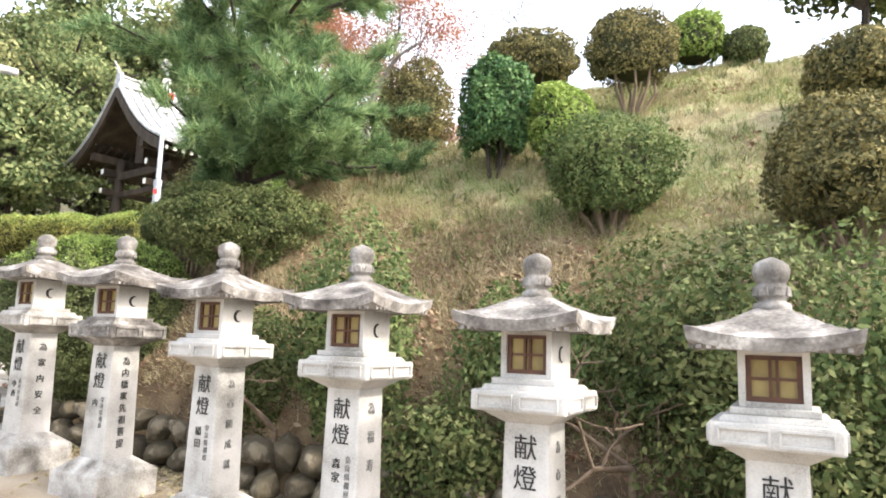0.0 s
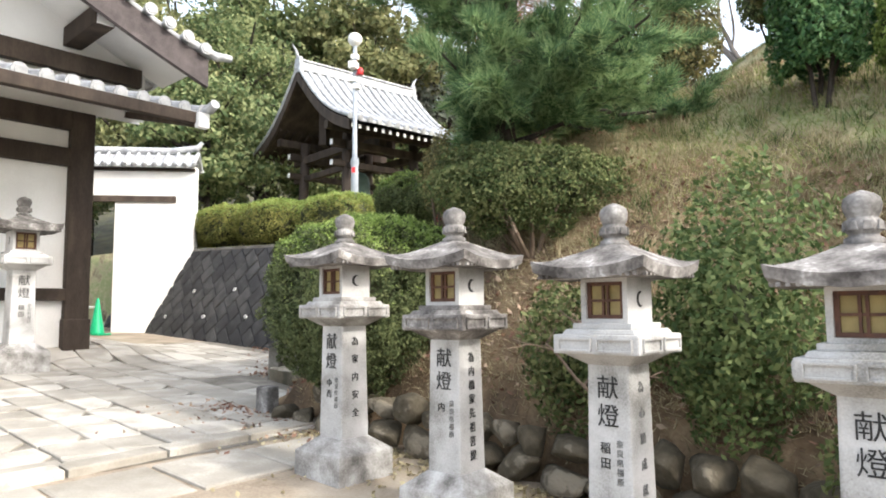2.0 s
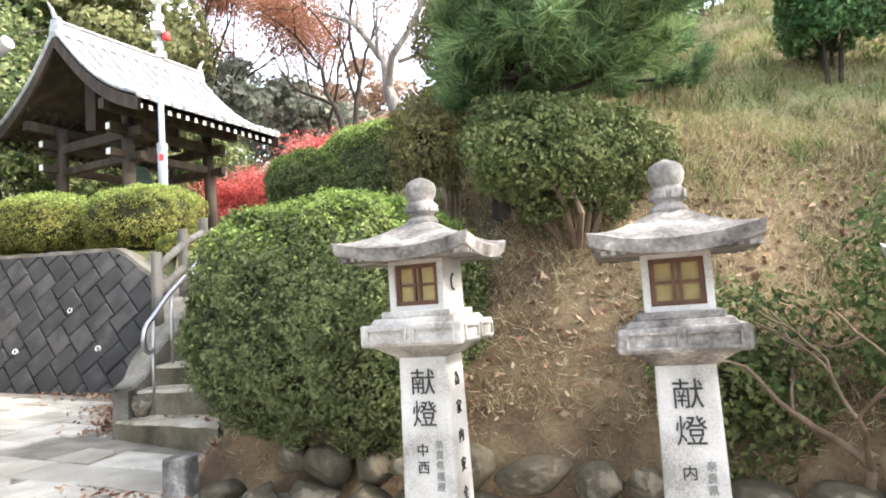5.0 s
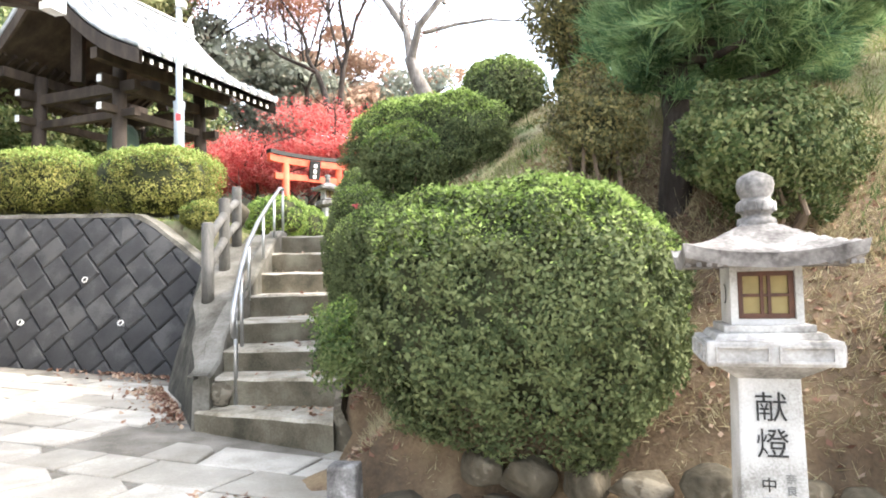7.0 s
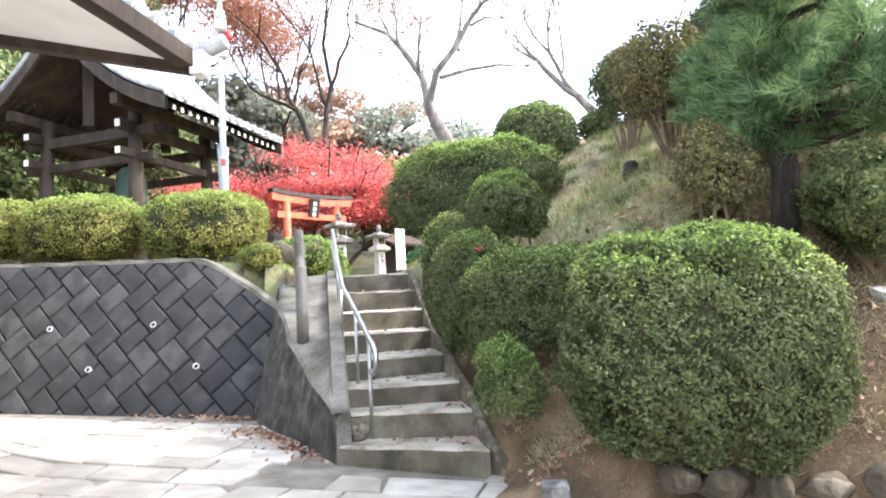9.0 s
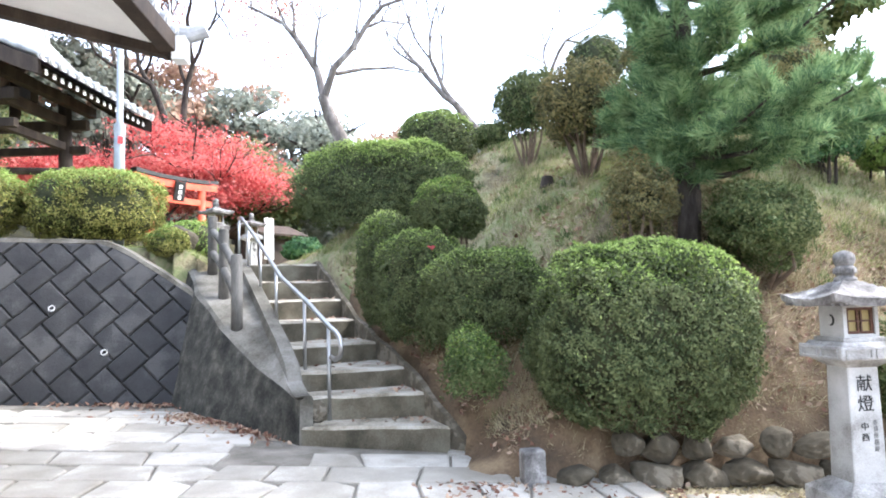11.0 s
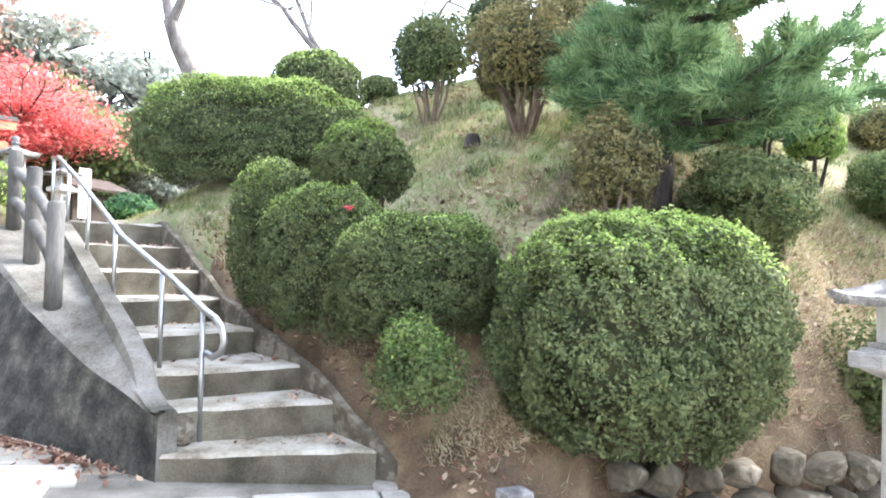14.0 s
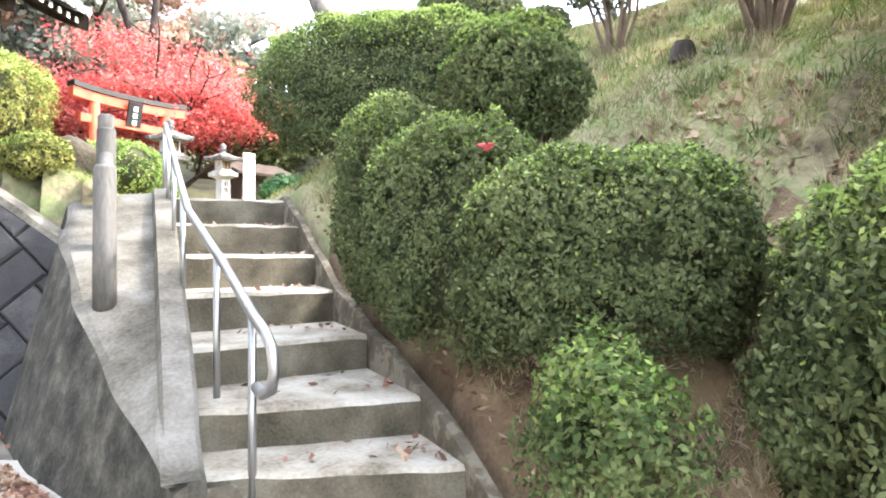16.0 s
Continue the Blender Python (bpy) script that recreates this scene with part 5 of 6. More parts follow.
def build_hall():
    """White-plastered hall: wall and corner pillar, a skirt roof, and the gable roof above it."""
    A_WALL, A_EAVE, B_END, B_COR = -11.2, -9.14, 4.02, 3.33

    def w(a, b, z):
        x, y = ab(a, b)
        return Vector((x, y, z))

    hall = thing("temple_hall", (*ab(-13, 0), 0.4), "white-plastered temple hall with dark timbers and grey tiled roofs", "building")
    z0 = 0.48
    # plaster walls with thickness
    for p, q in (((A_WALL - 0.05, -4.0), (A_WALL - 0.05, B_COR)), ((-17, B_COR - 0.1), (A_WALL, B_COR - 0.1))):
        beam(hall, w(*p, (z0 + 3.9) / 2 - 0.1), w(*q, (z0 + 3.9) / 2 - 0.1), 0.16, 3.9 - z0 + 0.4, M["plaster"], "wall")
    T = M["timber"]
    for b in (B_COR, 0.9, -1.6):
        px, py = ab(A_WALL, b)
        part("pillar", box_bm((0.30, 0.30, 3.3), (px, py, z0 - 0.1), 0.015, UV_TURN), T, hall, "dark timber pillar")
        part("pillar_skirt", box_bm((0.335, 0.335, 0.52), (px, py, z0 - 0.1), 0.012, UV_TURN), T, hall, "dark metal-clad pillar foot")
    for z, h in ((3.05, 0.24), (3.55, 0.26), (1.22, 0.16)):
        beam(hall, w(A_WALL + 0.06, -4, z), w(A_WALL + 0.06, B_COR + 0.1, z), 0.16, h, T)
    # skirt roof
    tiled_slope(hall, w(A_EAVE, -4.0, 3.45), w(A_EAVE, B_END, 3.45), w(A_WALL + 0.2, -4.0, 4.06), w(A_WALL + 0.2, B_END, 4.06), 0.05, 0.25, 0.052)
    bm = bmesh.new()
    q = [w(A_EAVE - 0.08, -4, 3.33), w(A_EAVE - 0.08, B_END - 0.08, 3.33), w(A_WALL, B_END - 0.08, 3.86), w(A_WALL, -4, 3.86)]
    v0, v1 = [bm.verts.new(p) for p in q], [bm.verts.new(p + Vector((0, 0, 0.04))) for p in q]
    bm.faces.new(v0)
    bm.faces.new(v1[::-1])
    for i in range(4):
        bm.faces.new((v0[i], v0[(i + 1) % 4], v1[(i + 1) % 4], v1[i]))
    part("soffit", bm, M["plaster"], hall, "white plastered soffit")
    beam(hall, w(A_EAVE - 0.02, -4, 3.345), w(A_EAVE - 0.02, B_END - 0.02, 3.345), 0.12, 0.14, T, "eave_board")
    beam(hall, w(A_WALL, B_END - 0.04, 3.86), w(A_EAVE, B_END - 0.04, 3.33), 0.12, 0.18, T, "verge_beam")
    bm = box_bm((0.10, 0.14, 0.18), (0, 0, -0.09))
    bmesh.ops.transform(bm, matrix=Matrix.Translation(w(A_EAVE + 0.06, B_END - 0.04, 3.31)) @ pose(0, 0, 0, 0, 0, UV_TURN), verts=bm.verts)
    part("beam_end", bm, M["white"], hall, "white-painted beam end")
    bm = bmesh.new()
    add_tube(bm, [w(A_EAVE - 1.2, B_END, 3.80), w(A_EAVE - 0.3, B_END + 0.02, 3.50), w(A_EAVE + 0.12, B_END + 0.03, 3.46), w(A_EAVE + 0.24, B_END + 0.03, 3.50)], [0.07, 0.075, 0.065, 0.06], 12)
    part("verge_tile", bm, M["tile"], hall, "curved grey verge tile")
    # upper gable roof: ridge runs away from the row of lanterns, verge over the skirt roof
    A_V, B_E, Z_E, B_R, Z_R = -10.02, 4.5, 4.48, 0.0, 6.95
    tiled_slope(hall, w(A_V, B_E, Z_E), w(-17, B_E, Z_E), w(A_V, B_R, Z_R), w(-17, B_R, Z_R), 0.22, 0.27, 0.052)
    tiled_slope(hall, w(A_V, -B_E, Z_E), w(-17, -B_E, Z_E), w(A_V, -B_R, Z_R), w(-17, -B_R, Z_R), 0.22, 0.27, 0.052)
    for s in (1, -1):
        bm = bmesh.new()
        prev = None
        ends = []
        for t in np.linspace(0, 1, 15):
            b, z = s * B_E * (1 - t), Z_E + (Z_R - Z_E) * t - 0.22 * math.sin(math.pi * t)
            ends.append((b, z))
            ring = [bm.verts.new(p) for p in (w(A_V + 0.02, b, z - 0.42), w(A_V + 0.10, b, z - 0.42), w(A_V + 0.10, b, z - 0.04), w(A_V + 0.02, b, z - 0.04))]
            if prev:
                for i in range(4):
                    bm.faces.new((prev[i], prev[(i + 1) % 4], ring[(i + 1) % 4], ring[i]))
            else:
                bm.faces.new(ring)
            prev = ring
        part("bargeboard", bm, M["timber_plum"], hall, "weathered dark purplish-brown bargeboard")
        for t in np.linspace(0.02, 0.98, 18):
            b, z = s * B_E * (1 - t), Z_E + (Z_R - Z_E) * t - 0.22 * math.sin(math.pi * t)
            bm = bmesh.new()
            add_tube(bm, [w(A_V - 0.25, b, z + 0.05), w(A_V + 0.16, b, z + 0.05)], [0.055, 0.055], 12)
            add_tube(bm, [w(A_V + 0.16, b, z + 0.04), w(A_V + 0.20, b, z + 0.04)], [0.082, 0.082], 16)
            add_tube(bm, [w(A_V + 0.20, b, z + 0.04), w(A_V + 0.212, b, z + 0.04)], [0.06, 0.056], 16)
            part("verge_tile", bm, M["tile"], hall)
        bm = bmesh.new()
        add_tube(bm, [w(A_V + 0.1, s * (B_E - 0.3), Z_E + 0.14), w(A_V + 0.12, s * (B_E + 0.1), Z_E + 0.03), w(A_V + 0.12, s * (B_E + 0.32), Z_E + 0.06)], [0.06, 0.065, 0.05], 10)
        part("corner_tile", bm, M["tile"], hall)
        # soffit of the verge
        bm = bmesh.new()
        pr = None
        for b, z in ends:
            e = [bm.verts.new(w(A_V + 0.02, b, z - 0.12)), bm.verts.new(w(A_WALL - 0.1, b, z - 0.12)), bm.verts.new(w(A_WALL - 0.1, b, z - 0.08)), bm.verts.new(w(A_V + 0.02, b, z - 0.08))]
            if pr:
                for i in range(4):
                    bm.faces.new((pr[i], pr[(i + 1) % 4], e[(i + 1) % 4], e[i]))
            pr = e
        part("soffit", bm, M["plaster"], hall, "white plastered soffit")
    # gable wall and purlins
    bm = bmesh.new()
    low = [bm.verts.new(w(A_WALL - 0.02, b, 3.75)) for b in (-4.2, 0, 4.2)]
    top = [bm.verts.new(w(A_WALL - 0.02, b, z)) for b, z in ((-4.2, 4.42), (0, 6.55), (4.2, 4.42))]
    back = [bm.verts.new(v.co - U * 0.15) for v in low + top]
    for i in range(2):
        bm.faces.new((low[i], low[i + 1], top[i + 1], top[i]))
        bm.faces.new((back[i], back[i + 3], back[i + 4], back[i + 1]))
    part("gable_wall", bm, M["plaster"], hall)
    for b, z in ((3.2, 4.72), (0.0, 6.3), (-3.2, 4.72)):
        beam(hall, w(A_WALL - 0.2, b, z), w(A_V - 0.1, b, z), 0.24, 0.26, T, "purlin")
        bm = box_bm((0.012, 0.2, 0.2), (0, 0, -0.13))
        bmesh.ops.transform(bm, matrix=Matrix.Translation(w(A_V - 0.09, b, z)) @ pose(0, 0, 0, 0, 0, UV_TURN), verts=bm.verts)
        part("purlin_end", bm, M["white"], hall, "white-painted purlin end")
    beam(hall, w(A_WALL + 0.05, -4, 4.35), w(A_WALL + 0.05, 4.1, 4.35), 0.14, 0.26, T)
    return hall


unparent_offset(build_hall())


def build_white_wall():
    """White plastered precinct wall with a tiled top, ending on the retaining wall."""
    ww = thing("precinct_wall", (-10.8, 12.9, 0.5), "white plastered precinct wall with a tiled top and an opening", "wall")
    P0, D = Vector((-10.35, 12.92, 0)), Vector((0.94, 0.34, 0)).normalized()
    n = Vector((-D.y, D.x, 0))

    def w(s, z, o=0.0):
        p = P0 + D * s + n * o
        return Vector((p.x, p.y, z))

    for s0, s1, za, zb in ((-0.45, 1.12, 0.3, 4.0), (-2.6, -1.5, 0.3, 4.0), (-1.55, -0.40, 3.28, 4.0)):
        beam(ww, w(s0, (za + zb) / 2), w(s1, (za + zb) / 2), 0.30, zb - za, M["plaster"], "wall")
    beam(ww, w(-2.0, 3.30, -0.16), w(0.75, 3.30, -0.16), 0.06, 0.13, M["timber_grey"], "beam")
    beam(ww, w(-2.6, 3.92, -0.16), w(1.12, 3.92, -0.16), 0.07, 0.07, M["timber"], "eave_beam")
    tiled_slope(ww, w(-2.6, 4.0, -0.34), w(1.14, 4.0, -0.34), w(-2.6, 4.30, 0), w(1.14, 4.30, 0), 0.01, 0.2, 0.035)
    tiled_slope(ww, w(-2.6, 4.0, 0.34), w(1.14, 4.0, 0.34), w(-2.6, 4.30, 0), w(1.14, 4.30, 0), 0.01, 0.2, 0.035)
    bm = bmesh.new()
    add_tube(bm, [w(-2.6, 4.34), w(0.6, 4.34), w(1.12, 4.42), w(1.22, 4.55)], [0.08, 0.08, 0.07, 0.04], 10)
    part("ridge_tile", bm, M["tile"], ww)
    return ww


unparent_offset(build_white_wall())


# ---- torii, lamp pole and small things ----
def build_torii():
    to = thing("torii_gate", (-3.24, 19.36, 2.0), "vermilion wooden torii gate with a black top rail", "torii")
    A, B = Vector((-4.22, 18.87, 0)), Vector((-2.26, 19.84, 0))
    d = (B - A).normalized()

    def w(t, z):
        p = A.lerp(B, t)
        return Vector((p.x, p.y, z))

    g = 1.85
    for t in (0.16, 0.84):
        bm = bmesh.new()
        add_tube(bm, [w(t, g), w(t, 4.17)], [0.105, 0.09], 16)
        part("column", bm, M["vermilion"], to, smooth=True)
        bm = bmesh.new()
        add_tube(bm, [w(t, g), w(t, g + 0.22)], [0.125, 0.12], 16)
        part("column_foot", bm, M["black"], to, "black column foot", smooth=True)
    beam(to, w(0.03, 3.86), w(0.97, 3.86), 0.09, 0.15, M["vermilion"], "tie_beam")
    for name, z, h, wd, mat in (("lintel", 4.23, 0.17, 0.15, "vermilion"), ("top_rail", 4.37, 0.09, 0.22, "black")):
        bm = bmesh.new()
        prev = None
        side = Vector((-d.y, d.x, 0))
        for t in np.linspace(-0.04, 1.04, 13):
            lift = 0.05 * abs(2 * t - 1) ** 2.6
            c = w(t, z + lift)
            ring = [bm.verts.new(p) for p in (c - side * wd / 2 - Vector((0, 0, h / 2)), c + side * wd / 2 - Vector((0, 0, h / 2)), c + side * wd / 2 + Vector((0, 0, h / 2)), c - side * wd / 2 + Vector((0, 0, h / 2)))]
            if prev:
                for i in range(4):
                    bm.faces.new((prev[i], prev[(i + 1) % 4], ring[(i + 1) % 4], ring[i]))
            else:
                bm.faces.new(ring)
            prev = ring
        bm.faces.new(prev)
        part(name, bm, M[mat], to)
    c = w(0.5, 4.06)
    m = Matrix.Translation(c) @ pose(0, 0, 0, 0, 0, math.degrees(math.atan2(d.y, d.x))) @ pose(0, -0.09, 0, 12)
    bm = bmesh.new()
    add_box(bm, (0.30, 0.04, 0.46), (0, 0, -0.22), 0.01, m=m)
    part("name_plaque", bm, M["black"], to, "black framed name plaque")
    bm = bmesh.new()
    for k in range(3):
        add_box(bm, (0.09, 0.004, 0.09), (0, -0.024, 0.07 - 0.13 * k), m=m)
    part("plaque_lettering", bm, M["white"], to, "pale unreadable lettering")
    return to


unparent_offset(build_torii())
stone_lantern(-3.15, 16.5, 1.86, 20, side=2, front=1, label="grey stone lantern beside the upper path", scale=1.0, group="lanterns of the upper path", tint=1)
stone_lantern(-1.95, 17.85, 1.88, 20, side=3, front=3, label="pale stone lantern beside the upper path", scale=0.94, group="lanterns of the upper path")
sg = thing("notice_board", (-1.07, 19.1, 1.9), "tall narrow white notice board on a post", "sign", turn=15)
part("board", box_bm((0.27, 0.03, 1.05), (0, 0, 0.55), 0.006), M["white"], sg)
part("post", box_bm((0.06, 0.05, 1.0), (0, 0.045, -0.05), 0.005), M["timber"], sg)
hu = thing("small_shrine", (-0.6, 20.6, 2.0), "small dark timber shrine with a shallow roof", "shrine", turn=20)
part("body", box_bm((1.0, 0.8, 1.2), (0, 0, -0.1), 0.02), M["timber"], hu)
bm = bmesh.new()
for s in (-1, 1):
    add_box(bm, (1.7, 0.85, 0.06), (0, 0, 0), m=pose(0, s * 0.36, 1.3, s * -22))
part("roof", bm, M["timber_grey"], hu)


def build_lamp_pole():
    lp = thing("lamp_pole", (-5.56, 12.65, 2.05), "grey steel pole with a globe lamp and a red beacon", "lamp post")
    bm = bmesh.new()
    add_tube(bm, [(0, 0, 0), (0, 0, 1.78), (0, 0, 1.82), (0, 0, 4.0)], [0.07, 0.07, 0.045, 0.04], 16)
    part("pole", bm, M["pole"], lp, smooth=True)
    bm = bmesh.new()
    add_tube(bm, [(0, 0, 1.68), (0, 0, 1.80)], [0.078, 0.078], 16)
    part("collar", bm, M["pole"], lp)
    part("sticker", box_bm((0.07, 0.012, 0.10), (0.0, -0.071, 1.52), 0.003, 10), M["red"], lp, "red and white sticker")
    bm = bmesh.new()
    bmesh.ops.create_uvsphere(bm, u_segments=20, v_segments=12, radius=0.135)
    bmesh.ops.translate(bm, verts=bm.verts, vec=(0, 0, 4.14))
    part("globe", bm, M["white"], lp, "white globe lamp", smooth=True)
    for z, dx in ((3.75, 0.0), (3.3, -0.02), (3.15, 0.03)):
        part("clamp", box_bm((0.14, 0.12, 0.09), (dx, 0, z), 0.015), M["white"], lp)
    bm = bmesh.new()
    add_tube(bm, [(0.02, 0, 3.40), (0.10, -0.02, 3.42)], [0.02, 0.02], 8)
    part("arm", bm, M["pole"], lp)
    beacon = part("beacon", lathe_bm([(0.05, 0.0), (0.06, 0.02), (0.06, 0.09), (0.045, 0.13), (0.01, 0.15)], 16), M["red"], lp, "red beacon", smooth=True)
    beacon.location = (0.11, -0.02, 3.42)
    part("loudspeaker_box", box_bm((0.16, 0.2, 0.14), (0.0, -0.08, 3.52), 0.02), M["white"], lp)
    return lp


build_lamp_pole()
cone = thing("traffic_cone", (-10.45, 11.9, float(plaza(-10.45, 11.9))), "green plastic traffic cone", "traffic cone")
part("base", box_bm((0.36, 0.36, 0.03), (0, 0, 0), 0.01), M["green"], cone)
part("body", lathe_bm([(0.14, 0.03), (0.13, 0.05), (0.03, 0.66), (0.02, 0.7)], 20), M["green"], cone, smooth=True)
cb = thing("barrier_bar", (-10.75, 11.85, 1.08), "white plastic barrier bar resting on the cone", "bar")
bm = bmesh.new()
add_tube(bm, [(0.33, 0.05, 0), (-1.0, -0.2, 0)], [0.02, 0.02], 10)
part("bar", bm, M["white"], cb)


def stone(rng, size, seed_name, sub=3):
    bm = bmesh.new()
    bmesh.ops.create_icosphere(bm, subdivisions=sub, radius=1.0)
    d = np.array([v.co[:] for v in bm.verts])
    k = (np.abs(d) ** 3.2).sum(1) ** (-1 / 3.2) * lumpy(rng, d, 0.10)
    p = d * k[:, None]
    for i in range(15):
        n = rng.normal(0, 1, 3)
        n /= np.linalg.norm(n)
        p -= n * np.maximum(p @ n - rng.uniform(0.58, 0.84), 0)[:, None] * 0.95
    p *= 1 + rng.normal(0, 0.012, (len(p), 1))
    for v, c in zip(bm.verts, p):
        v.co = Vector((c[0] * size[0], c[1] * size[1], c[2] * size[2]))
    return bm


rs = np.random.default_rng(61)
mk = thing("stone_marker", (-4.05, 6.17, 0.039), "short square stone marker post at the path's edge", "stone", turn=-25)
part("block", box_bm((0.16, 0.14, 0.30), (0, 0, 0), 0.02, top=0.95), M["granite_fin"], mk)
rk = tagged(part("garden_rock", stone(rs, (0.32, 0.26, 0.30), "r"), M["boulder"], smooth=True), "rough grey rock set beside the hedge", "rock")
rk.location = (-4.85, 12.35, 2.25)
sp = tagged(part("tree_stump", lathe_bm([(0.095, 0.0), (0.078, 0.05), (0.07, 0.10), (0.055, 0.13), (0.015, 0.10)], 12), M["bark"]), "rotten brown tree stump on the grass slope", "stump")
sp.location = (-1.93, 8.12, on_land(-1.93, 8.12) - 0.02)
fl = thing("camellia_flower", (-3.75, 7.76, 1.80), "single pink camellia flower on the bush", "flower")
bm = bmesh.new()
for k in range(6):
    add_box(bm, (0.028, 0.045, 0.006), (0, 0.024, 0), 0.002, m=pose(0, 0, 0.004 * (k % 2), 35, 0, 60 * k))
part("petals", bm, M["pink"], fl)
st_ = tagged(part("corner_stone", stone(rs, (0.10, 0.10, 0.12), "c"), M["boulder"], smooth=True), "dark rounded stone beside the second step", "stone")
st_.location = (-4.74, 8.08, 0.42)
# leafless twiggy shrub behind the second lantern
tx, ty = ab(-3.25, 3.45)
bare_tree(tx, ty, on_land(tx, ty), 1.55, 0.03, "leafless twiggy shrub behind the lanterns", 33, depth=4, spread=0.75, bark="twig", name="bare_shrub", group="", up=0.0)
tx, ty = ab(-0.9, 3.5)
bare_tree(tx, ty, on_land(tx, ty), 1.7, 0.03, "leafless twiggy shrub behind the lanterns", 34, depth=4, spread=0.8, bark="twig", name="bare_shrub", group="", up=0.0)


# ---- fallen leaves and grass ----
def scatter_litter(name, rng, x, y, size, mat, label, lift=0.012, flat=0.35):
    z = land(x, y) + lift
    at = np.stack([x, y, z], 1)
    ob = link(name, mesh_np(name, leaves(rng, at, np.tile((0, 0, 1.0), (len(x), 1)), size, flat, 0.55), 4), mats=[mat])
    return tagged(ob, label, "leaves", kind="stuff")


rng = np.random.default_rng(400)
# on the soil bank beside the stairs and under the big bush
n = 26000
x, y = rng.uniform(-4.1, 2.6, n), rng.uniform(3.0, 10.8, n)
a_, b_ = 0.866 * x - 0.5 * y, 0.5 * x + 0.866 * y
keep = (b_ > 3.55) & (x - edge_r(y) > 0.16) & ((b_ < 5.0) | (x - edge_r(y) < 0.9))
scatter_litter("bank_leaf_litter", rng, x[keep], y[keep], 0.027, M["litter"], "dry brown leaves scattered over the soil bank", 0.012, 0.6)
# along the foot of the walls
n = 800
s_ = rng.uniform(-1.1, 2.6, n)
o_ = rng.exponential(0.14, n)
x = WALL_AT.x + WALL_DIR.x * s_ - WALL_IN.x * o_
y = WALL_AT.y + WALL_DIR.y * s_ - WALL_IN.y * o_
near = np.exp(-((s_ + 0.6) / 0.8) ** 2) > rng.uniform(0, 1, n)
scatter_litter("wall_foot_leaves", rng, x[near], y[near], 0.032, M["litter"], "brown leaves drifted against the wall foot", 0.035, 0.6)
n = 620
y = 7.95 + 1.75 * rng.beta(2.2, 1.2, n)
x = np.interp(y, (7.97, 8.08, 8.82, 9.55, 10.4), (-4.95, -4.97, -5.12, -5.33, -5.42)) - 0.03 - rng.exponential(0.09, n)
scatter_litter("cheek_foot_leaves", rng, x, y, 0.030, M["litter"], "brown leaves drifted along the stair wall", 0.035, 0.6)
n = 260
a_, b_ = rng.uniform(-7.4, -5.5, n), 3.3 - rng.exponential(0.25, n)
scatter_litter("path_edge_leaves", rng, 0.866 * a_ + 0.5 * b_, -0.5 * a_ + 0.866 * b_, 0.028, M["litter"], "brown leaves along the path's edge", 0.03, 0.5)
n = 4200
a_, b_ = rng.uniform(-6.2, 2.4, n), 3.28 - rng.exponential(0.22, n)
scatter_litter("lantern_foot_leaves", rng, 0.866 * a_ + 0.5 * b_, -0.5 * a_ + 0.866 * b_, 0.022, M["straw"], "dry leaves and straw strewn behind the lanterns", 0.012, 0.5)
# on the treads
P, Q = [], []
for k in range(7):
    for i in range(26):
        u = rng.beta(3.0, 0.8)
        v = rng.uniform(0.2, 0.98)
        yl, yr = STEP_L[k] + (STEP_L[k + 1] - STEP_L[k]) * v, STEP_R[k] + (STEP_R[k + 1] - STEP_R[k]) * v
        yy = yl + (yr - yl) * u
        P.append((edge_l(yl) + (edge_r(yr) - edge_l(yl)) * u, yy, STEP_Z[k] + 0.02))
P = np.array(P)
ob = link("tread_leaves", mesh_np("tread_leaves", leaves(rng, P, np.tile((0, 0, 1.0), (len(P), 1)), 0.026, 0.4, 0.55), 4), mats=[M["litter"]])
tagged(ob, "brown leaves lying on the stone steps", "leaves", kind="stuff")


def grass_field(name, rng, n, keep, length, width, mat, label, box=(-4.5, 7.0, 3.5, 13.5), flop=0.9):
    x, y = rng.uniform(box[0], box[1], n), rng.uniform(box[2], box[3], n)
    k = keep(x, y)
    x, y = x[k], y[k]
    m = len(x)
    base = np.stack([x, y, land(x, y) - 0.005], 1)
    d = rng.normal(0, flop, (m, 3)) + (-0.25, -0.45, 0.9)
    d[:, 2] = np.abs(d[:, 2]) * 0.8 + 0.1
    d /= np.linalg.norm(d, axis=1, keepdims=True)
    s = np.cross(d, rng.normal(0, 1, (m, 3)))
    s /= np.linalg.norm(s, axis=1, keepdims=True) + 1e-9
    ln = length * rng.uniform(0.4, 1.3, (m, 1))
    ob = link(name, mesh_np(name, np.stack([base - s * width, base + s * width, base + d * ln], 1), 3), mats=[mat])
    return tagged(ob, label, "grass", kind="stuff")


def on_hill(x, y):
    b = 0.5 * x + 0.866 * y
    return (b > 3.6) & (x - edge_r(y) > 0.25)


def tuft(x, y, s):
    return np.sin(s * 1.7 * x + 1.0) * np.sin(s * 1.9 * y + 0.3) + 0.6 * np.sin(s * 4.1 * x + 2) * np.sin(s * 3.7 * y + 1)


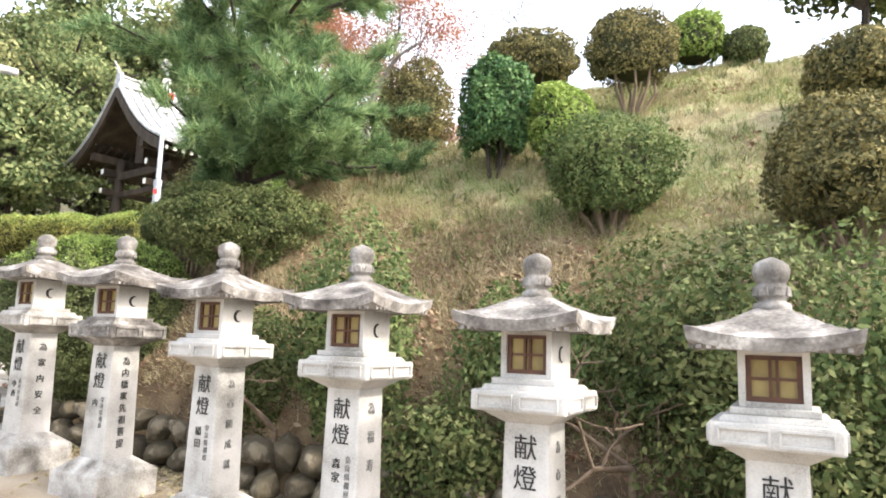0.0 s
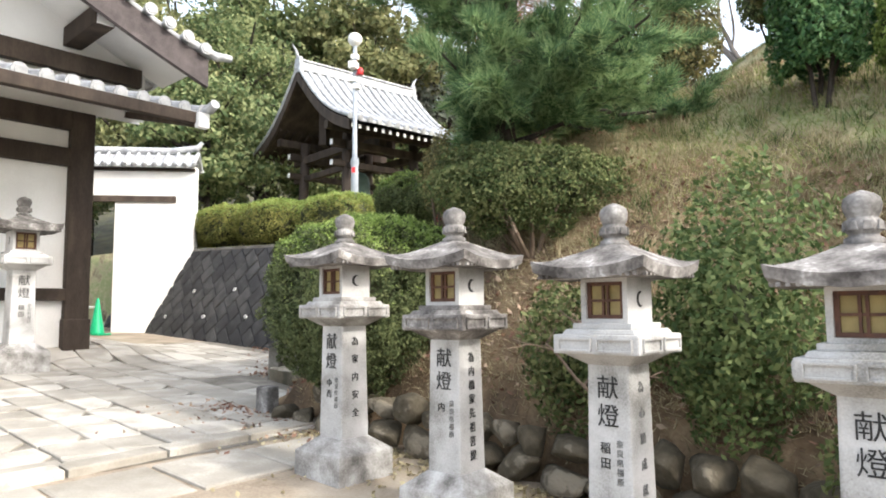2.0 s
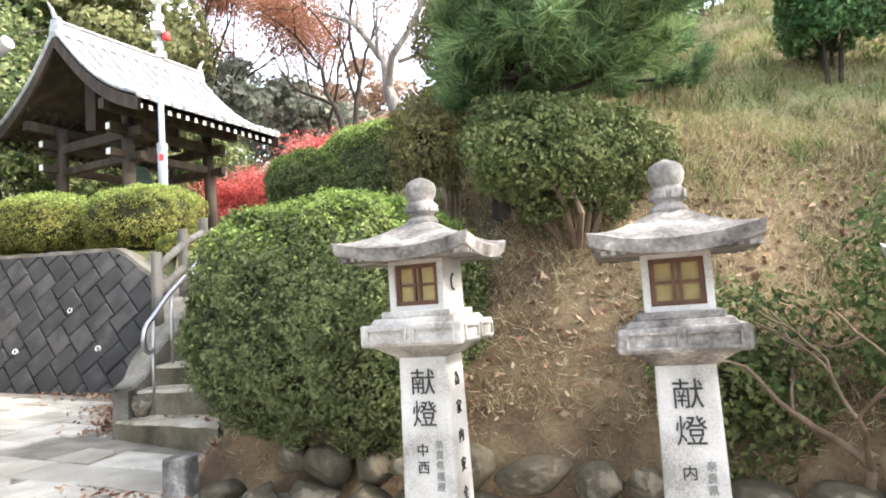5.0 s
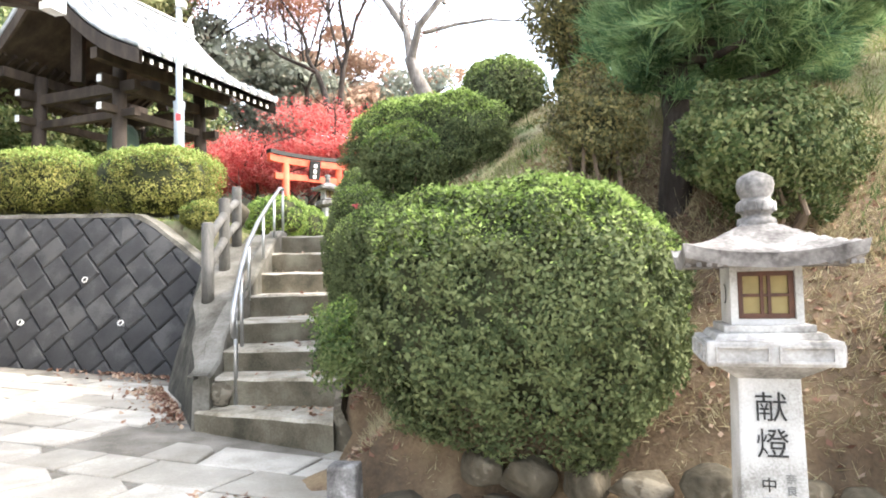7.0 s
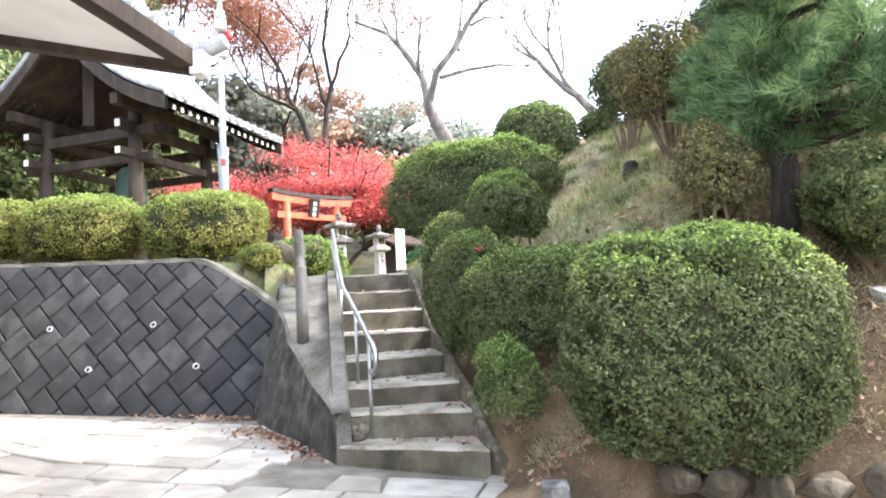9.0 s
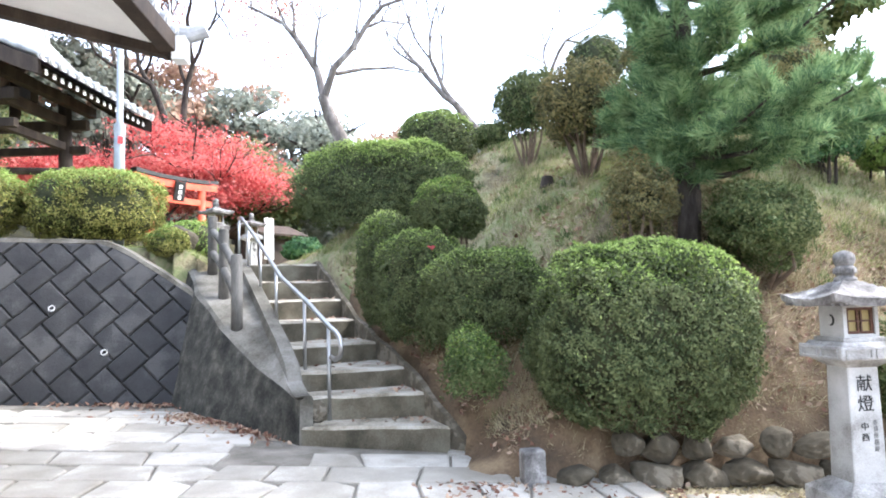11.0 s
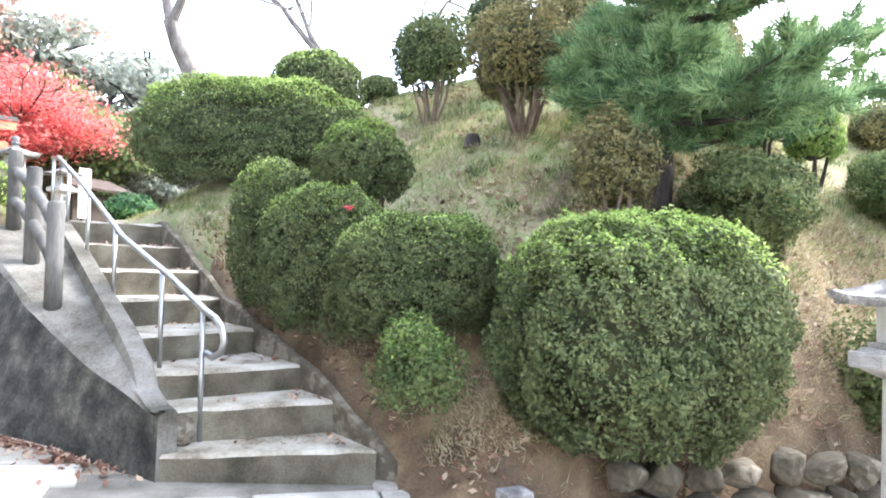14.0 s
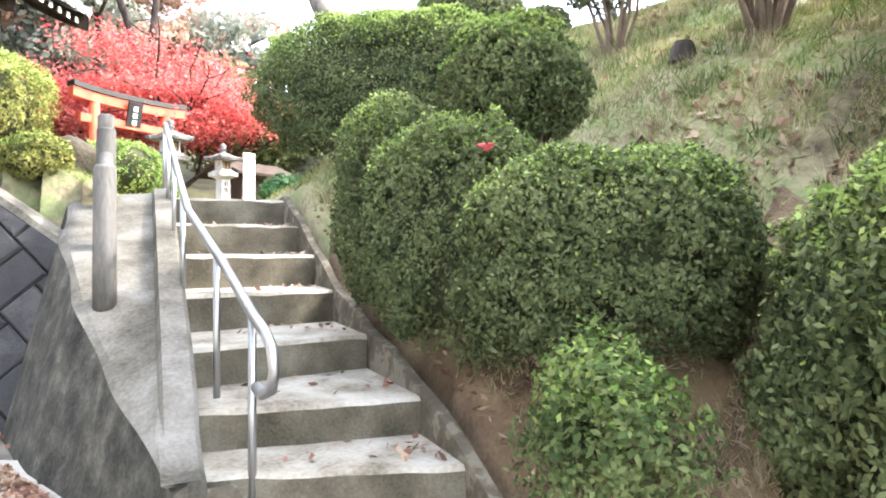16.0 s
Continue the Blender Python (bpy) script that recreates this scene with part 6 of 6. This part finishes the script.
grass_field("dry_grass", rng, 230000, lambda x, y: on_hill(x, y) & (rng.uniform(0, 1, len(x)) < np.clip(1.35 - 0.09 * (0.5 * x + 0.866 * y), 0.3, 1)) & ((tuft(x, y, 1.0) > -0.35) | (0.5 * x + 0.866 * y < 5.2)), 0.075, 0.0034, M["straw"], "dry straw-coloured grass covering the slope")
grass_field("green_grass", rng, 190000, lambda x, y: on_hill(x, y) & (tuft(x, y, 0.9) < 0.25) & (0.5 * x + 0.866 * y > 4.6), 0.085, 0.0034, M["green_blade"], "green grass in patches on the slope", flop=0.7)


grass_field("bank_straw", rng, 90000, lambda x, y: (0.5 * x + 0.866 * y > 3.5) & (0.5 * x + 0.866 * y < 5.3) & (x - edge_r(y) > 0.3), 0.085, 0.003, M["straw"], "dead straw and fine twigs lying over the soil bank", (-3.8, 2.4, 2.6, 7.0), 1.5)


def grass_tufts(name, rng, n, blades, length, width, mat, label, low=3.9):
    """Scattered clumps of longer blades that break up the slope."""
    x, y = rng.uniform(-4.0, 7.0, n), rng.uniform(4.2, 12.5, n)
    k = on_hill(x, y) & (0.5 * x + 0.866 * y > low)
    x, y, size = x[k], y[k], rng.uniform(0.5, 1.4, int(k.sum()))
    x = np.repeat(x, blades) + rng.normal(0, 0.045, len(x) * blades)
    y = np.repeat(y, blades) + rng.normal(0, 0.045, len(y) * blades)
    size = np.repeat(size, blades)[:, None]
    base = np.stack([x, y, land(x, y) - 0.01], 1)
    d = rng.normal(0, 0.6, (len(x), 3)) + (-0.1, -0.3, 1.0)
    d[:, 2] = np.abs(d[:, 2]) + 0.2
    d /= np.linalg.norm(d, axis=1, keepdims=True)
    s = np.cross(d, rng.normal(0, 1, (len(x), 3)))
    s /= np.linalg.norm(s, axis=1, keepdims=True) + 1e-9
    ob = link(name, mesh_np(name, np.stack([base - s * width, base + s * width, base + d * length * size], 1), 3), mats=[mat])
    return tagged(ob, label, "grass", kind="stuff")


grass_tufts("straw_tufts", rng, 1700, 30, 0.11, 0.0045, M["straw"], "clumps of longer dry straw-coloured grass on the slope")
grass_tufts("green_tufts", rng, 1500, 26, 0.11, 0.005, M["sprawl"], "clumps of dull green weeds on the slope", 4.2)
rl = np.random.default_rng(911)
x, y = rl.uniform(-3.5, 6.5, 16000), rl.uniform(4.3, 11.5, 16000)
keep = on_hill(x, y) & (tuft(x, y, 1.4) + rl.normal(0, 0.35, len(x)) > 0.62)
scatter_litter("slope_leaf_litter", rl, x[keep], y[keep], 0.034, M["litter"], "dry brown leaves lying in patches on the slope", 0.03, 0.6)
grass_field("terrace_grass", rng, 26000, lambda x, y: (x < edge_l(y) - 0.3) & (y > 10.9) & ((x - WALL_AT.x) * WALL_IN.x + (y - WALL_AT.y) * WALL_IN.y > 1.05), 0.05, 0.003, M["green_blade"], "short grass beside the fence", (-6.2, -4.2, 10.6, 12.6))


# ---- field stones of the low wall ----
bank = thing("bank_wall", (*ab(-3, 3.35), -0.1), "low dry wall of mossy field stones below the slope", "wall", kind="structure")
stones = []
for k in range(10):
    bm = stone(np.random.default_rng(500 + k), (0.125, 0.11, 0.095), "s")
    me = bpy.data.meshes.new("stone")
    bm.to_mesh(me)
    bm.free()
    me.shade_smooth()
    me.materials.append(M["boulder"])
    stones.append(me)
rng = np.random.default_rng(510)
for row in range(2):
    a_ = -6.45 + 0.12 * row
    while a_ < 2.6:
        w_ = rng.uniform(0.8, 1.75)
        a_ += 0.106 * w_
        b_ = 3.31 + 0.06 * row + rng.normal(0, 0.02)
        x, y = ab(a_, b_)
        g = float(plaza(np.array(x), np.array(y)))
        h = rng.uniform(0.95, 1.45)
        z = g + 0.07 + 0.19 * row + rng.normal(0, 0.018)
        if row == 0 or a_ > -6.0:
            ob = new("stone", stones[int(rng.integers(0, 10))])
            ob.parent = bank
            ob.matrix_parent_inverse = bank.matrix_basis.inverted()
            ob.matrix_basis = pose(x, y, z, rng.uniform(-12, 12), rng.uniform(-14, 14), UV_TURN + rng.uniform(-18, 18)) @ Matrix.Diagonal((w_, 1.0, h, 1))
        a_ += 0.106 * w_


# ---- blocks of the retaining wall, laid diagonally ----
def clip_poly(poly, inside):
    out = []
    for i, p in enumerate(poly):
        q = poly[(i + 1) % len(poly)]
        a, b = inside(p), inside(q)
        if a >= 0:
            out.append(p)
        if (a >= 0) != (b >= 0):
            t = a / (a - b)
            out.append((p[0] + (q[0] - p[0]) * t, p[1] + (q[1] - p[1]) * t))
    return out


def build_blocks():
    rng = np.random.default_rng(600)
    LA, LB, ang = 0.365, 0.262, math.radians(-45)
    c, s = math.cos(ang), math.sin(ang)
    for row in range(-14, 15):
        for col in range(-30, 70):
          for kind in (0, 1):
            ox, oy = col * LB + row * LA, col * LB - row * LA
            x0, y0, x1, y1 = (ox, oy, ox + LA, oy + LB) if kind == 0 else (ox + LA, oy + LB - LA, ox + LA + LB, oy + LB)
            j = 0.0055
            poly = [(x0 + j, y0 + j), (x1 - j, y0 + j), (x1 - j, y1 - j), (x0 + j, y1 - j)]
            poly = [(c * u - s * v, s * u + c * v) for u, v in poly]
            sx = [p[0] for p in poly]
            if max(sx) < -1.1 or min(sx) > 6.5:
                continue
            m = sum(sx) / 4
            top, k = wall_top_q(m) - 0.05, (wall_top_q(m + 0.15) - wall_top_q(m - 0.15)) / 0.3
            for test in (lambda p: p[1] + 0.12, lambda p: top + k * (p[0] - m) - p[1], lambda p: p[0] + 1.08, lambda p: 6.55 - p[0]):
                if len(poly) > 2:
                    poly = clip_poly(poly, test)
            if len(poly) < 3:
                continue
            area = abs(sum(poly[i][0] * poly[(i + 1) % len(poly)][1] - poly[(i + 1) % len(poly)][0] * poly[i][1] for i in range(len(poly)))) / 2
            if area < 0.004:
                continue
            cx, cy = sum(p[0] for p in poly) / len(poly), sum(p[1] for p in poly) / len(poly)
            bm = bmesh.new()
            o = rng.normal(0, 0.003)
            outer = [bm.verts.new(wall_point(p[0], p[1], -0.03)) for p in poly]
            rim = [bm.verts.new(wall_point(p[0], p[1], 0.004 + o)) for p in poly]
            face = [bm.verts.new(wall_point(cx + (p[0] - cx) * 0.9, cy + (p[1] - cy) * 0.9, 0.020 + o + rng.normal(0, 0.003))) for p in poly]
            mid = bm.verts.new(wall_point(cx, cy, 0.027 + o))
            n = len(poly)
            for i in range(n):
                q = (i + 1) % n
                bm.faces.new((outer[i], outer[q], rim[q], rim[i]))
                bm.faces.new((rim[i], rim[q], face[q], face[i]))
                bm.faces.new((face[i], face[q], mid))
            part("block", bm, M["block"], wall_retaining)


build_blocks()


# ---- paving ----
bed = bmesh.new()
xs = np.linspace(-12.8, -5.75, 30)
rows = []
for b_ in np.linspace(-3.0, 6.6, 30):
    row = []
    for a_ in xs:
        x, y = ab(float(a_), float(b_))
        row.append(bed.verts.new((x, y, float(plaza(np.array(x), np.array(y))) + 0.006)))
    rows.append(row)
for j in range(29):
    for i in range(29):
        ctr = (rows[j][i].co + rows[j + 1][i + 1].co) / 2
        pd = (ctr.x - WALL_AT.x) * WALL_IN.x + (ctr.y - WALL_AT.y) * WALL_IN.y
        if pd < 0.05 and not (ctr.y > 8.2 and ctr.x > edge_l(ctr.y) - 0.4):
            bed.faces.new((rows[j][i], rows[j][i + 1], rows[j + 1][i + 1], rows[j + 1][i]))
pavement = tagged(part("pavement", bed, M["joint"]), "plaza paved with worn irregular pale stone slabs", "pavement", kind="structure")


def slab(poly, rng, th=0.028):
    cx, cy = sum(p[0] for p in poly) / len(poly), sum(p[1] for p in poly) / len(poly)
    bm = bmesh.new()
    tilt = rng.normal(0, 0.003)

    def at(p, k, up):
        x, y = ab(cx + (p[0] - cx) * k, cy + (p[1] - cy) * k)
        return bm.verts.new((x, y, float(plaza(np.array(x), np.array(y))) + up))

    low = [at(p, 1.0, 0.0) for p in poly]
    rim = [at(p, 1.0, th - 0.008 + tilt) for p in poly]
    top = [at(p, 0.95, th + tilt) for p in poly]
    n = len(poly)
    for i in range(n):
        q = (i + 1) % n
        bm.faces.new((low[i], low[q], rim[q], rim[i]))
        bm.faces.new((rim[i], rim[q], top[q], top[i]))
    bm.faces.new(top)
    part("paving_slab", bm, M["slab"], pavement)


rng = np.random.default_rng(700)
b_ = -1.5
while b_ < 6.6:
    h_ = rng.uniform(0.28, 0.42)
    a_ = -12.4 + rng.uniform(-0.3, 0)
    left = (rng.normal(0, 0.03), rng.normal(0, 0.03))
    while a_ < -5.95:
        w_ = rng.uniform(0.34, 0.66)
        right = (rng.normal(0, 0.035), rng.normal(0, 0.035))
        g = 0.011
        e = min(a_ + w_, -5.85)
        poly = [(a_ + left[0] + g, b_ + g + rng.normal(0, 0.008)), (e + right[0] - g, b_ + g + rng.normal(0, 0.008)), (e + right[1] - g, b_ + h_ - g + rng.normal(0, 0.008)), (a_ + left[1] + g, b_ + h_ - g + rng.normal(0, 0.008))]
        if rng.uniform() < 0.3:
            k = rng.uniform(0.2, 0.4)
            poly[2:3] = [(poly[2][0], poly[2][1] - k * h_), (poly[2][0] - k * w_, poly[2][1])]
        x, y = ab(a_ + w_ / 2, b_ + h_ / 2)
        pd = (x - WALL_AT.x) * WALL_IN.x + (y - WALL_AT.y) * WALL_IN.y
        clear_stairs = not (y > 7.55 and x > edge_l(y) - 0.55) and not (y > 7.2 and x > -4.6)
        if pd < -0.45 and clear_stairs and e - a_ > 0.15:
            slab(poly, rng)
        left = right
        a_ += w_
    b_ += h_
# plain kerb stones between the paving and the lantern strip
for k in range(9):
    a_, b_ = -5.80 - 0.05 * k, 0.2 + 0.62 * k
    if b_ > 4.0:
        break
    slab([(a_, b_ + 0.01), (a_ + 0.16, b_ + 0.01), (a_ + 0.11, b_ + 0.61), (a_ - 0.05, b_ + 0.61)], rng, 0.05)
for k in range(7):
    b_ = -0.6 + 0.62 * k
    if b_ < 3.0:
        slab([(-5.63, b_), (-5.02, b_ + 0.02), (-5.04, b_ + 0.6), (-5.66, b_ + 0.6)], rng, 0.02)
